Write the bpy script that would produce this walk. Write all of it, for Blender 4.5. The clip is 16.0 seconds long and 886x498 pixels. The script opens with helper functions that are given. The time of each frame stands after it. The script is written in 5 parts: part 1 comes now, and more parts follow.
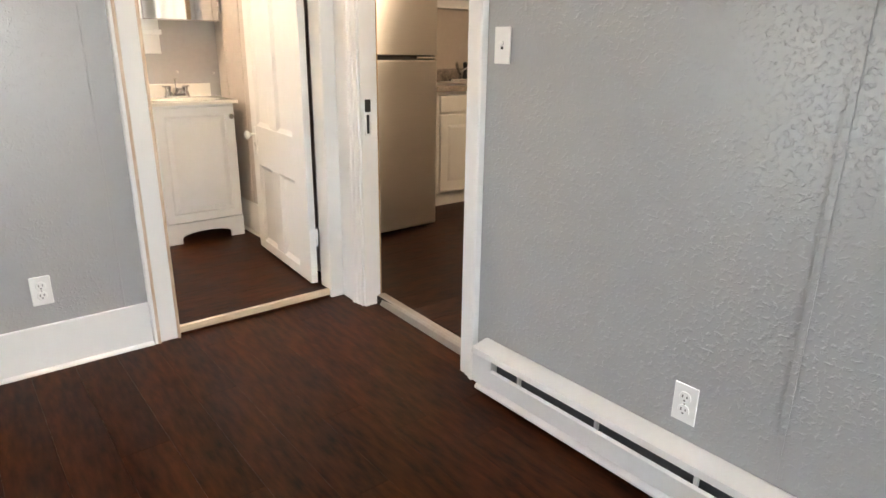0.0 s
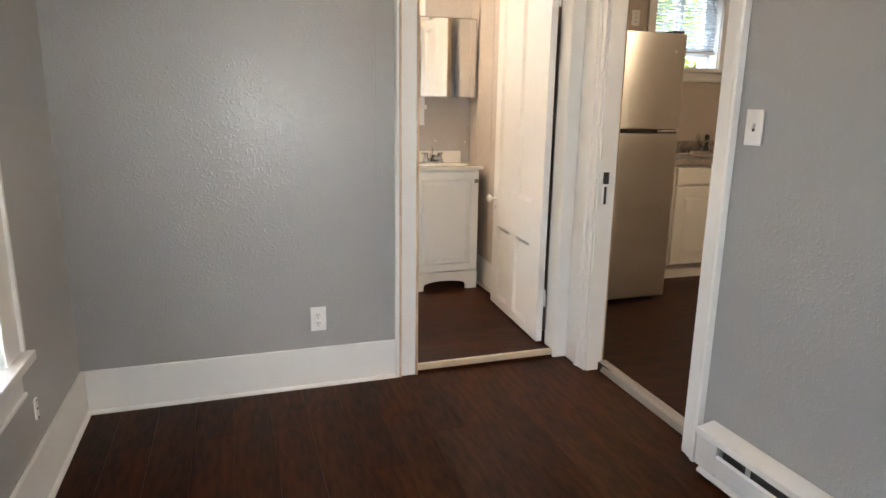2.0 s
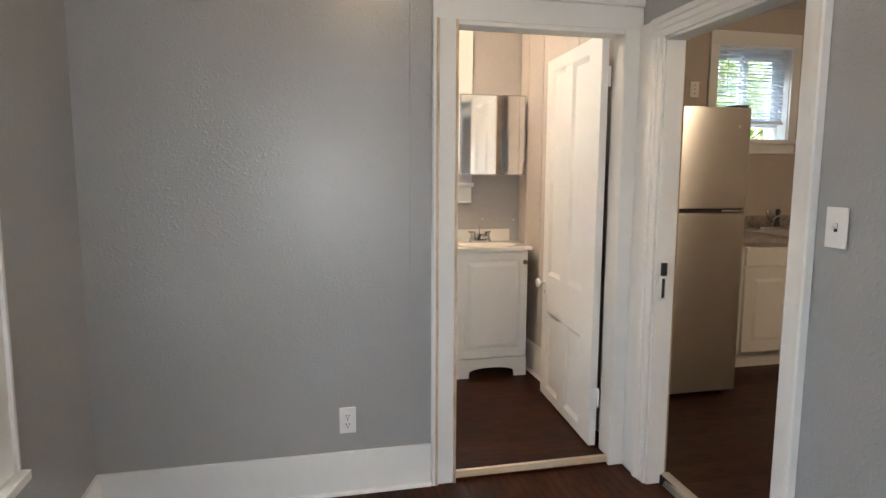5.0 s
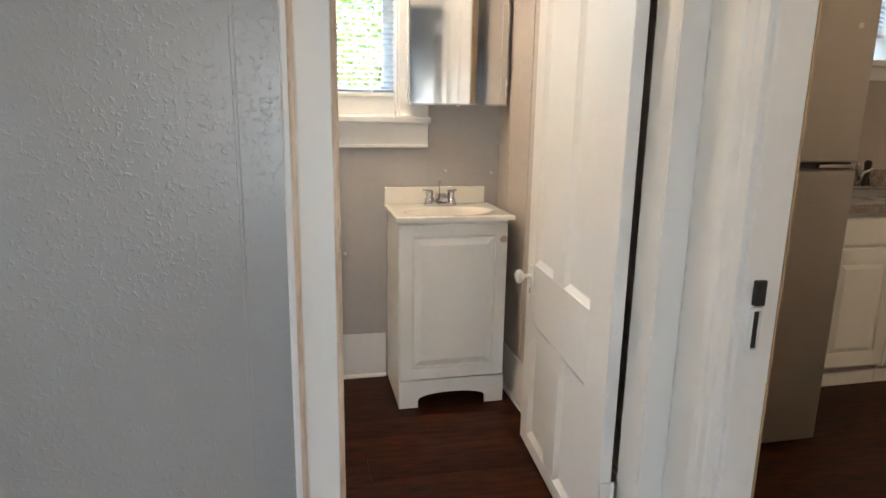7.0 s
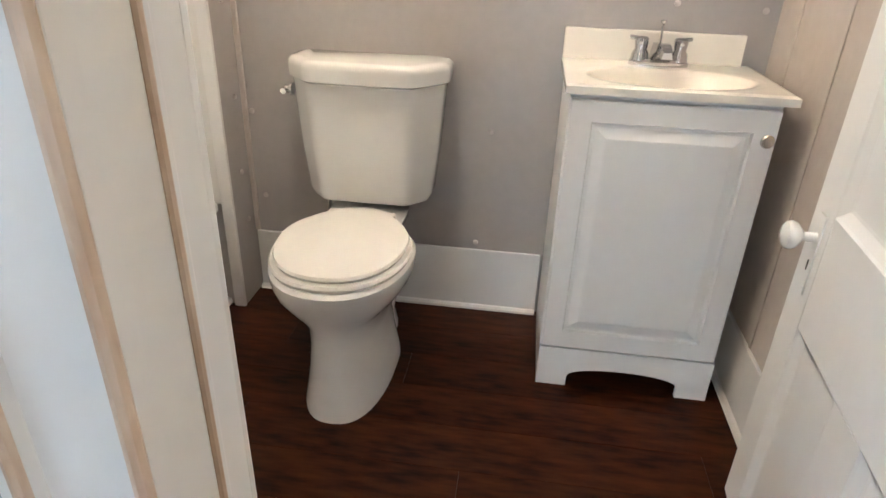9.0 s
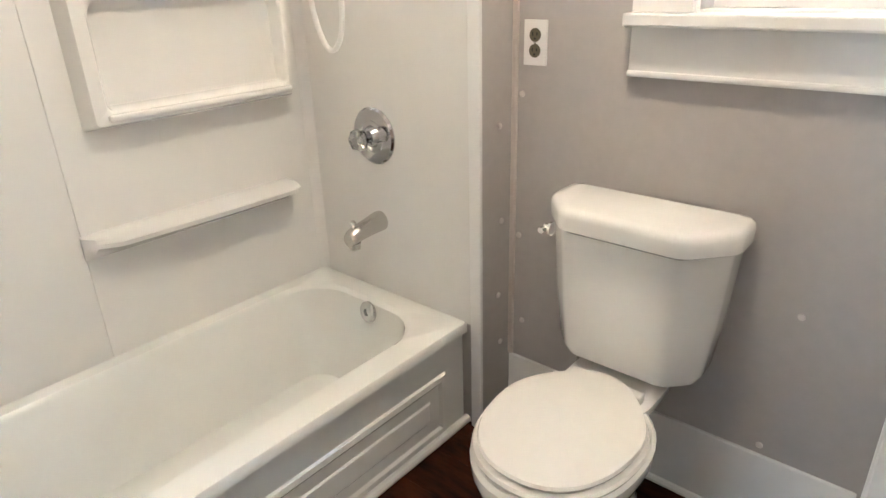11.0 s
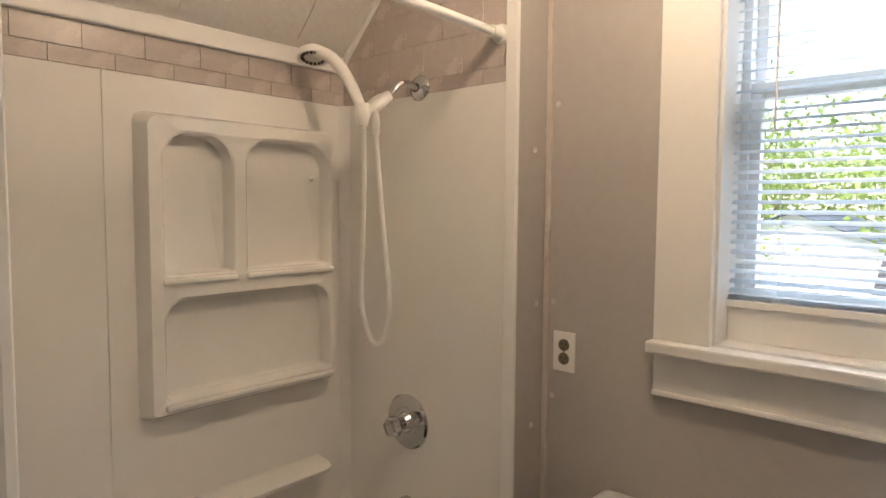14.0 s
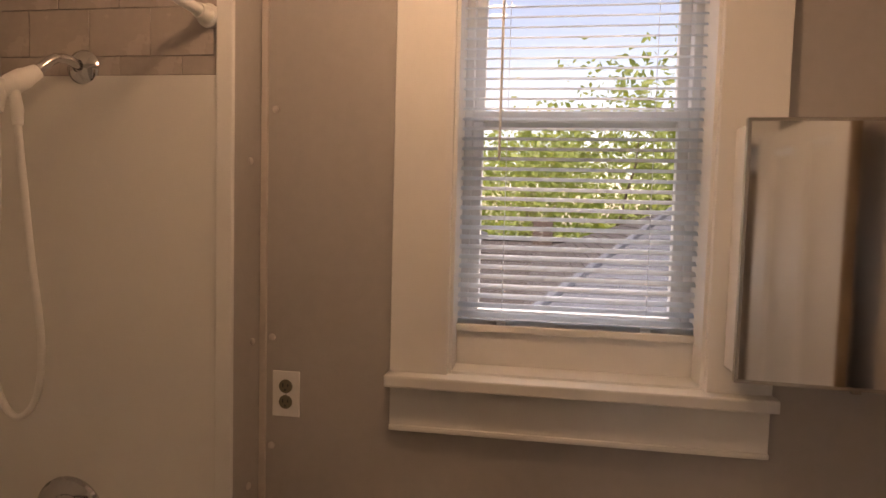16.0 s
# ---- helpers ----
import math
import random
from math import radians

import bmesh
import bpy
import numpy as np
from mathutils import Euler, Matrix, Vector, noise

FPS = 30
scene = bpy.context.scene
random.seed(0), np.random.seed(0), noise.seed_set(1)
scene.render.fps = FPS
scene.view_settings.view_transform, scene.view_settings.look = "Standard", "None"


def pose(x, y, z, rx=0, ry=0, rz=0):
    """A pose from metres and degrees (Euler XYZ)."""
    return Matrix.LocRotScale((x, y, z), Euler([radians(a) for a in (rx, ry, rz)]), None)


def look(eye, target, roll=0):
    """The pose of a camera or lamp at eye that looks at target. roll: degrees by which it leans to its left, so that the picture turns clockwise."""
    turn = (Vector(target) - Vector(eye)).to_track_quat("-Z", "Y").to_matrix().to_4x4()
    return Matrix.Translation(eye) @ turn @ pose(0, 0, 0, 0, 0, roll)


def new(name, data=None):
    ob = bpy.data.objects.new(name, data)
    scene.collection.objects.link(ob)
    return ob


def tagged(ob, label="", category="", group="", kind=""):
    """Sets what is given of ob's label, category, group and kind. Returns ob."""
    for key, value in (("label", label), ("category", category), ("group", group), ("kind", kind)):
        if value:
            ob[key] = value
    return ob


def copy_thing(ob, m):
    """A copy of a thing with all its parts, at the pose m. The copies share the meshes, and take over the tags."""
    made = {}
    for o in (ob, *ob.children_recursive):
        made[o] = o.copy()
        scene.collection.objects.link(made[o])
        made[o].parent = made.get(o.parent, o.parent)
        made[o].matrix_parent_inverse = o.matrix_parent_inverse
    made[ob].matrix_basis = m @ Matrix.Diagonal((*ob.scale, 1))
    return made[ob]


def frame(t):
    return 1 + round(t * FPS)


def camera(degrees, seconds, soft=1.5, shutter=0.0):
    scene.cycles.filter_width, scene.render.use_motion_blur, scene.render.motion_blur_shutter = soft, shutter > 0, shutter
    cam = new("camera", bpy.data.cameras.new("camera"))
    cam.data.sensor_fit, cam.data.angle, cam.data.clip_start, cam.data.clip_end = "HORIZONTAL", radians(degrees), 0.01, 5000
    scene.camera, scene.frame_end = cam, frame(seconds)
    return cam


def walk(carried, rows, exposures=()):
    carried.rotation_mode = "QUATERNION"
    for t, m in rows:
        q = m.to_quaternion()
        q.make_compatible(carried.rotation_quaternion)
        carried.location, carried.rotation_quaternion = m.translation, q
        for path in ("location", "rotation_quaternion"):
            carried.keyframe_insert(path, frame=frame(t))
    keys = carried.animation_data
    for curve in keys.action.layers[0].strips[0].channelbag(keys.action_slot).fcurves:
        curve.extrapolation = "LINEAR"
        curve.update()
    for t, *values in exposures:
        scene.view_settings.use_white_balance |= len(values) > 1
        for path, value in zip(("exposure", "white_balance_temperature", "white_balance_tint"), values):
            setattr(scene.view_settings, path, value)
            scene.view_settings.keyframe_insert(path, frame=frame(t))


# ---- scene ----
cam = camera(70.8, 16.0)
PATH = [
    (0, (0.682, 0.496, 1.232), (1.885, 1.971, 0.616), 0.8),
    (0.5, (0.628, 0.474, 1.246), (1.645, 2.096, 0.666), 1.0),
    (1, (0.597, 0.446, 1.25), (1.448, 2.177, 0.722), 0.9),
    (1.5, (0.576, 0.427, 1.255), (1.297, 2.226, 0.764), 0.9),
    (2, (0.551, 0.391, 1.281), (1.178, 2.239, 0.845), 0.9),
    (2.5, (0.539, 0.359, 1.314), (1.077, 2.262, 1.011), 0.8),
    (3, (0.52, 0.326, 1.351), (1.007, 2.257, 1.165), 0.2),
    (3.5, (0.523, 0.312, 1.362), (0.98, 2.257, 1.276), 0.4),
    (4, (0.532, 0.349, 1.377), (0.983, 2.296, 1.316), 0.5),
    (4.5, (0.556, 0.422, 1.388), (1.008, 2.367, 1.269), 0.6),
    (5, (0.703, 0.585, 1.39), (1.154, 2.518, 1.142), 0.3),
    (5.2, (0.777, 0.682, 1.379), (1.229, 2.608, 1.091), 0.4),
    (7.3, (1.360, 2.049, 1.326), (1.79, 3.954, 0.886), 1.0),
    (7.5, (1.409, 2.171, 1.289), (1.8, 4.083, 0.839), 1.1),
    (8, (1.51, 2.473, 1.244), (1.651, 4.371, 0.63), 1.2),
    (8.5, (1.516, 2.69, 1.185), (1.504, 4.505, 0.345), 1.9),
    (9, (1.58, 2.894, 1.205), (1.358, 4.666, 0.305), 2.0),
    (9.5, (1.698, 3.122, 1.28), (1.109, 4.768, 0.308), 0.6),
    (10, (1.686, 3.274, 1.287), (0.784, 4.777, 0.323), 0.4),
    (10.2, (1.684, 3.331, 1.303), (0.672, 4.771, 0.352), -0.1),
    (12.3, (1.674, 3.287, 1.533), (0.358, 4.726, 1.087), 0.8),
    (12.5, (1.684, 3.284, 1.547), (0.356, 4.731, 1.166), 0.5),
    (13, (1.7, 3.259, 1.585), (0.361, 4.725, 1.346), 0.5),
    (13.5, (1.689, 3.248, 1.605), (0.352, 4.727, 1.445), 0.5),
    (14, (1.668, 3.236, 1.64), (0.331, 4.718, 1.506), 0.4),
    (14.5, (1.583, 3.233, 1.661), (0.356, 4.785, 1.532), 0.7),
    (15, (1.481, 3.235, 1.661), (0.594, 5.024, 1.544), 1.0),
    (15.5, (1.395, 3.282, 1.681), (0.810, 5.195, 1.561), 1.4),
    (16, (1.362, 3.320, 1.696), (1.058, 5.295, 1.573), 1.5),
]
LIGHT = [(0.0, 3.6, 6700, 12), (1.5, 3.3, 6700, 12), (3.0, 2.9, 6700, 12), (4.5, 2.85, 6500, 12), (7.3, 2.85, 6200, 10), (8.5, 3.1, 5900, 10), (9.5, 3.35, 5600, 8), (10.2, 3.35, 5600, 8),
         (12.5, 2.45, 5300, 7), (13.5, 1.95, 6400, 13), (14.5, 1.85, 6800, 14), (16.0, 0.9, 9100, 34)]
walk(cam, [(t, look(eye, target, roll)) for t, eye, target, roll in PATH], LIGHT)

# ---- light ----
world = bpy.data.worlds.new("sky")
scene.world = world
world.use_nodes = True
sky = world.node_tree.nodes.new("ShaderNodeTexSky")
sky.sky_type = "NISHITA"
sky.sun_disc = False
sky.sun_elevation = radians(48)
sky.sun_rotation = radians(200)
background = world.node_tree.nodes["Background"]
background.inputs["Strength"].default_value = 0.15
world.node_tree.links.new(sky.outputs[0], background.inputs["Color"])


def lamp(name, kind, m, watts, colour, size=0.1, size_y=None):
    data = bpy.data.lights.new(name, kind)
    data.energy, data.color = watts, colour
    if kind == "AREA":
        data.shape, data.size, data.size_y = "RECTANGLE", size, size_y or size
    elif kind == "SUN":
        data.angle = radians(size)
    else:
        data.shadow_soft_size = size
    ob = new(name, data)
    ob.matrix_world = m
    return ob


DAY = (0.86, 0.94, 1.0)
WARM = (1.0, 0.76, 0.52)
lamp("sun", "SUN", look((0, 0, 20), (4, 7.5, 10.5)), 5.0, (1.0, 0.95, 0.87), 0.6)
lamp("daylight_west", "AREA", look((-0.75, 1.85, 1.10), (2.0, 1.55, 1.45)), 3.1, DAY, 1.1, 1.3)
lamp("daylight_north_bath", "AREA", look((1.45, 7.0, 5.0), (1.45, 4.8, 1.9)), 122, DAY, 3.0, 2.0)
lamp("daylight_north_kitchen", "AREA", look((4.3, 7.0, 5.0), (4.1, 4.8, 2.0)), 60, DAY, 2.4, 2.0)
lamp("daylight_south_window", "AREA", pose(1.10, -1.72, 1.30, 90, 0, 0), 4.2, DAY, 0.76, 1.1)
lamp("bath_bulb", "POINT", pose(1.18, 4.15, 2.50), 5.7, WARM, 0.07)
lamp("room_bulb", "POINT", pose(1.12, 1.87, 2.48), 1.9, (1.0, 0.74, 0.48), 0.07)
lamp("kitchen_bulb", "POINT", pose(3.95, 2.15, 2.45), 6.0, (1.0, 0.76, 0.50), 0.08)


# ---- materials ----
def material(name, colour, rough=0.5, metal=0.0, vary=0.08, scale=6.0, grain=90.0, bump=0.0, bump_scale=60.0, coat=0.0,
             stretch=(1, 1, 1), second=None, by_object=0.0, spec=0.5):
    """A paint, metal or wood: a base colour varied at two scales, roughness that varies with it, and a fine relief."""
    mat = bpy.data.materials.new(name)
    mat.use_nodes = True
    n, l = mat.node_tree.nodes, mat.node_tree.links
    b = n["Principled BSDF"]
    b.inputs["Metallic"].default_value = metal
    b.inputs["Specular IOR Level"].default_value = spec
    b.inputs["Coat Weight"].default_value = coat
    b.inputs["Coat Roughness"].default_value = 0.12
    co = n.new("ShaderNodeTexCoord")
    mp = n.new("ShaderNodeMapping")
    mp.inputs["Scale"].default_value = stretch
    l.new(co.outputs["Object"], mp.inputs["Vector"])
    big, small = n.new("ShaderNodeTexNoise"), n.new("ShaderNodeTexNoise")
    for t, s, d in ((big, scale, 4), (small, grain, 3)):
        t.inputs["Scale"].default_value, t.inputs["Detail"].default_value = s, d
        l.new(mp.outputs[0], t.inputs["Vector"])
    add = n.new("ShaderNodeMath")
    add.operation = "ADD"
    l.new(big.outputs[0], add.inputs[0])
    l.new(small.outputs[0], add.inputs[1])
    ramp = n.new("ShaderNodeMapRange")
    ramp.inputs["From Min"].default_value, ramp.inputs["From Max"].default_value = 0.7, 1.3
    l.new(add.outputs[0], ramp.inputs["Value"])
    mix = n.new("ShaderNodeMix")
    mix.data_type = "RGBA"
    dark = second or [c * (1 - vary) for c in colour]
    mix.inputs["A"].default_value, mix.inputs["B"].default_value = (*dark, 1), (*[min(1, c * (1 + vary * 0.6)) for c in colour], 1)
    l.new(ramp.outputs[0], mix.inputs["Factor"])
    out = mix.outputs["Result"]
    if by_object:
        info, hsv, rg = n.new("ShaderNodeObjectInfo"), n.new("ShaderNodeHueSaturation"), n.new("ShaderNodeMapRange")
        rg.inputs["To Min"].default_value, rg.inputs["To Max"].default_value = 1 - by_object, 1 + by_object
        l.new(info.outputs["Random"], rg.inputs["Value"])
        l.new(rg.outputs[0], hsv.inputs["Value"])
        l.new(out, hsv.inputs["Color"])
        out = hsv.outputs[0]
    l.new(out, b.inputs["Base Color"])
    rr = n.new("ShaderNodeMapRange")
    rr.inputs["To Min"].default_value, rr.inputs["To Max"].default_value = max(0.02, rough - 0.06), min(1, rough + 0.08)
    l.new(big.outputs[0], rr.inputs["Value"])
    l.new(rr.outputs[0], b.inputs["Roughness"])
    if bump:
        tex, bp = n.new("ShaderNodeTexNoise"), n.new("ShaderNodeBump")
        tex.inputs["Scale"].default_value, tex.inputs["Detail"].default_value = bump_scale, 3
        l.new(mp.outputs[0], tex.inputs["Vector"])
        bp.inputs["Strength"].default_value, bp.inputs["Distance"].default_value = 1.0, bump
        l.new(tex.outputs[0], bp.inputs["Height"])
        l.new(bp.outputs[0], b.inputs["Normal"])
    return mat


def textured_paint(name, colour, rough, height, size, low, high):
    """Satin paint over hand-troweled texture: flat spots with raised smears, and fine roller stipple."""
    mat = material(name, colour, rough, vary=0.02, scale=1.7, grain=40, spec=0.8)
    n, l = mat.node_tree.nodes, mat.node_tree.links
    co = n.new("ShaderNodeTexCoord")
    smear, cut, fine, sm, bp = (n.new("ShaderNodeTexNoise"), n.new("ShaderNodeMapRange"), n.new("ShaderNodeTexNoise"),
                                n.new("ShaderNodeMath"), n.new("ShaderNodeBump"))
    smear.inputs["Scale"].default_value, smear.inputs["Detail"].default_value, smear.inputs["Distortion"].default_value = size, 2.0, 0.4
    fine.inputs["Scale"].default_value, fine.inputs["Detail"].default_value = 170, 2
    cut.interpolation_type = "SMOOTHSTEP"
    cut.inputs["From Min"].default_value, cut.inputs["From Max"].default_value = low, high
    l.new(co.outputs["Object"], smear.inputs["Vector"])
    l.new(co.outputs["Object"], fine.inputs["Vector"])
    l.new(smear.outputs[0], cut.inputs["Value"])
    sm.operation = "MULTIPLY_ADD"
    sm.inputs[1].default_value = 0.12
    l.new(fine.outputs[0], sm.inputs[0])
    l.new(cut.outputs[0], sm.inputs[2])
    bp.inputs["Strength"].default_value, bp.inputs["Distance"].default_value = 1.0, height
    l.new(sm.outputs[0], bp.inputs["Height"])
    l.new(bp.outputs[0], n["Principled BSDF"].inputs["Normal"])
    return mat


def glass(name, tint=(1, 1, 1), rough=0.0):
    mat = bpy.data.materials.new(name)
    mat.use_nodes = True
    b = mat.node_tree.nodes["Principled BSDF"]
    b.inputs["Base Color"].default_value = (*tint, 1)
    b.inputs["Transmission Weight"].default_value, b.inputs["Roughness"].default_value, b.inputs["IOR"].default_value = 1.0, rough, 1.45
    return mat


def glow(name, colour, strength):
    mat = bpy.data.materials.new(name)
    mat.use_nodes = True
    b = mat.node_tree.nodes["Principled BSDF"]
    b.inputs["Base Color"].default_value = (0.9, 0.88, 0.82, 1)
    b.inputs["Emission Color"].default_value, b.inputs["Emission Strength"].default_value = (*colour, 1), strength
    return mat


WALL = textured_paint("grey_satin_wall_paint", (0.35, 0.355, 0.36), 0.315, 0.0013, 74, 0.46, 0.80)
WALL_SMOOTH = textured_paint("grey_satin_smooth_wall_paint", (0.345, 0.345, 0.345), 0.305, 0.0011, 84, 0.48, 0.84)
BATH = material("warm_grey_panel_paint", (0.42, 0.40, 0.385), 0.45, vary=0.05, scale=2.2, grain=30, bump=0.0004, bump_scale=110)
BATH_SIDE = material("greige_plank_paint", (0.56, 0.51, 0.47), 0.45, vary=0.06, scale=2.2, grain=30, bump=0.0006, bump_scale=60)
KITCHEN = material("tan_kitchen_paint", (0.47, 0.41, 0.36), 0.5, vary=0.05, scale=2.0, grain=40, bump=0.0006, bump_scale=120)
CEILING = material("off_white_ceiling_paint", (0.62, 0.60, 0.57), 0.7, vary=0.06, scale=3, grain=60, bump=0.0012, bump_scale=50)
TRIM = material("white_gloss_trim_paint", (0.78, 0.78, 0.765), 0.42, vary=0.015, scale=5, grain=40, stretch=(1, 1, 0.5))
DOOR = material("white_gloss_door_paint", (0.80, 0.80, 0.785), 0.36, vary=0.02, scale=4, grain=30, stretch=(1, 1, 0.4))
VANITY = material("white_thermofoil", (0.78, 0.78, 0.765), 0.34, vary=0.02, scale=5, grain=30)
MARBLE = material("cultured_marble", (0.83, 0.80, 0.72), 0.14, vary=0.04, scale=4, grain=14, coat=0.3)
CHINA = material("white_vitreous_china", (0.83, 0.83, 0.80), 0.08, vary=0.015, scale=3, grain=20, coat=0.5)
SEAT = material("white_seat_plastic", (0.82, 0.81, 0.77), 0.2, vary=0.015, scale=3, grain=20)
ACRYLIC = material("white_acrylic_surround", (0.77, 0.765, 0.74), 0.16, vary=0.02, scale=2, grain=12, coat=0.2)
ENAMEL = material("white_tub_enamel", (0.80, 0.81, 0.78), 0.13, vary=0.02, scale=2, grain=12, coat=0.3)
PLASTIC = material("white_plastic", (0.80, 0.80, 0.78), 0.3, vary=0.02, scale=8, grain=40)
SLOT = material("dark_slot", (0.02, 0.02, 0.02), 0.6)
HEATER = material("white_baked_enamel", (0.66, 0.66, 0.66), 0.3, vary=0.03, scale=6, grain=50)
FIN = material("dull_aluminium_fins", (0.12, 0.12, 0.13), 0.5, metal=0.8)
CHROME = material("chrome", (0.62, 0.62, 0.63), 0.09, metal=1.0, vary=0.03)
NICKEL = material("brushed_nickel", (0.58, 0.56, 0.53), 0.24, metal=1.0, vary=0.06)
STEEL = material("brushed_stainless_steel", (0.60, 0.59, 0.57), 0.31, metal=1.0, vary=0.05, scale=5, grain=220, stretch=(0.03, 1, 1))
FRIDGE_SIDE = material("grey_enamel_side", (0.20, 0.20, 0.20), 0.45, bump=0.0003, bump_scale=300)
RUBBER = material("black_plastic", (0.018, 0.018, 0.018), 0.45)
BLACK_IRON = material("black_painted_iron", (0.02, 0.02, 0.02), 0.4)
WORN = material("worn_paint_on_bare_wood", (0.66, 0.55, 0.44), 0.42, vary=0.2, scale=9, grain=60, stretch=(1, 1, 0.2), second=(0.42, 0.28, 0.18))
WOOD_EDGE = material("worn_bare_wood_edge", (0.40, 0.28, 0.17), 0.5, vary=0.3, scale=9, grain=60, stretch=(1, 1, 0.15))
BLIND = material("white_vinyl_slat", (0.80, 0.82, 0.84), 0.4, vary=0.02)
bn, bl_ = BLIND.node_tree.nodes, BLIND.node_tree.links
thin, both = bn.new("ShaderNodeBsdfTranslucent"), bn.new("ShaderNodeMixShader")
thin.inputs["Color"].default_value = (0.78, 0.87, 0.95, 1)
both.inputs[0].default_value = 0.6
bl_.new(bn["Principled BSDF"].outputs[0], both.inputs[1])
bl_.new(thin.outputs[0], both.inputs[2])
bl_.new(both.outputs[0], bn["Material Output"].inputs["Surface"])
SASH = material("white_vinyl_sash", (0.80, 0.82, 0.84), 0.35, vary=0.03)
GLASS = glass("window_glass")
CLEAR = glass("clear_acrylic", (0.95, 0.95, 0.95), 0.04)
MIRROR = material("mirror_silver", (0.86, 0.87, 0.87), 0.015, metal=1.0, vary=0.0)
TILE = material("taupe_glazed_tile", (0.47, 0.42, 0.39), 0.25, vary=0.05, scale=14, grain=60, by_object=0.025)
GROUT = material("taupe_painted_grout", (0.42, 0.375, 0.35), 0.7)
CABINET = material("white_kitchen_cabinet_paint", (0.78, 0.77, 0.74), 0.35, vary=0.03)
COUNTER = material("mottled_stone_laminate", (0.42, 0.36, 0.31), 0.3, scale=22, grain=120, second=(0.10, 0.085, 0.075))
THRESHOLD = material("oak_threshold", (0.62, 0.52, 0.38), 0.4, vary=0.2, scale=8, grain=70, stretch=(0.2, 1, 1))
ALUMINIUM = material("aluminium_threshold", (0.40, 0.375, 0.34), 0.4, metal=0.3, vary=0.1)
FROST = glow("frosted_lamp_glass", (1.0, 0.78, 0.52), 4.0)


def wood_floor():
    """Dark walnut vinyl plank: long grain streaks, broad stain patches, a little difference from plank to plank."""
    mat = material("dark_walnut_vinyl_plank", (0.058, 0.0165, 0.0050), 0.36, stretch=(0.22, 1, 1), scale=6.5, grain=45,
                   second=(0.0030, 0.0012, 0.0009), by_object=0.09, bump=0.0003, bump_scale=160, spec=0.10)
    return mat


FLOOR = wood_floor()
sn, sl = STEEL.node_tree.nodes, STEEL.node_tree.links
grain_way = sn.new("ShaderNodeTangent")
grain_way.direction_type, grain_way.axis = "RADIAL", "Z"
sl.new(grain_way.outputs[0], sn["Principled BSDF"].inputs["Tangent"])
sn["Principled BSDF"].inputs["Anisotropic"].default_value = 1.0
sn["Principled BSDF"].inputs["Anisotropic Rotation"].default_value = 0.25
RIVET = material("pale_grey_rivet_paint", (0.60, 0.57, 0.54), 0.4)
SUBFLOOR = material("dark_subfloor", (0.012, 0.007, 0.005), 0.8)


# ---- mesh helpers ----
def merge(bm, other):
    data = bpy.data.meshes.new("scratch")
    other.to_mesh(data)
    other.free()
    bm.from_mesh(data)
    bpy.data.meshes.remove(data)


def box(bm, x0, x1, y0, y1, z0, z1, bevel=0.0, segs=2):
    b = bmesh.new()
    bmesh.ops.create_cube(b, size=1)
    bmesh.ops.transform(b, verts=b.verts, matrix=Matrix.Translation(((x0 + x1) / 2, (y0 + y1) / 2, (z0 + z1) / 2))
                        @ Matrix.Diagonal((abs(x1 - x0), abs(y1 - y0), abs(z1 - z0), 1)))
    if bevel:
        bmesh.ops.bevel(b, geom=b.edges[:], offset=bevel, segments=segs, affect="EDGES", profile=0.6)
    merge(bm, b)
    return bm


def sweep(bm, profile, m, length):
    """A closed 2D profile (x, z in the pose m) extruded along the pose's y."""
    loops = [[bm.verts.new(m @ Vector((x, d, z))) for x, z in profile] for d in (0, length)]
    k = len(profile)
    for i in range(k):
        bm.faces.new((loops[0][i], loops[0][(i + 1) % k], loops[1][(i + 1) % k], loops[1][i]))
    bm.faces.new(loops[0][::-1])
    bm.faces.new(loops[1])
    return bm


def loft(bm, rings, cap=(True, True)):
    """Joins rings of points, each of equal count, into one skin."""
    made = [[bm.verts.new(p) for p in ring] for ring in rings]
    k = len(rings[0])
    for a, b in zip(made, made[1:]):
        for i in range(k):
            bm.faces.new((a[i], a[(i + 1) % k], b[(i + 1) % k], b[i]))
    if cap[0]:
        bm.faces.new(made[0][::-1])
    if cap[1]:
        bm.faces.new(made[-1])
    return bm


def oval(cx, cy, z, rx, ry, power=2.0, count=40, front=None):
    """A ring in the xy plane; power over 2 squares it up; front: another half-length towards -y."""
    ring = []
    for i in range(count):
        a = 2 * math.pi * i / count
        c, s = math.cos(a), math.sin(a)
        x, y = math.copysign(abs(c) ** (2 / power), c), math.copysign(abs(s) ** (2 / power), s)
        ring.append((cx + rx * x, cy + (front if front and y < 0 else ry) * y, z))
    return ring


def lathe(bm, profile, m=None, segs=24):
    """Turns (radius, height) pairs about the pose's z."""
    m = m or Matrix()
    return loft(bm, [[m @ Vector((r * math.cos(2 * math.pi * i / segs), r * math.sin(2 * math.pi * i / segs), h)) for i in range(segs)]
                     for r, h in profile])


def tube(bm, points, radius, segs=12, radii=None):
    pts = [Vector(p) for p in points]
    rings, side = [], None
    for i, p in enumerate(pts):
        d = (pts[min(i + 1, len(pts) - 1)] - pts[max(i - 1, 0)]).normalized()
        if side is None:
            side = d.orthogonal().normalized()
        side = (side - d * side.dot(d)).normalized()
        up, r = d.cross(side), radii[i] if radii else radius
        rings.append([p + r * (math.cos(2 * math.pi * k / segs) * side + math.sin(2 * math.pi * k / segs) * up) for k in range(segs)])
    return loft(bm, rings)


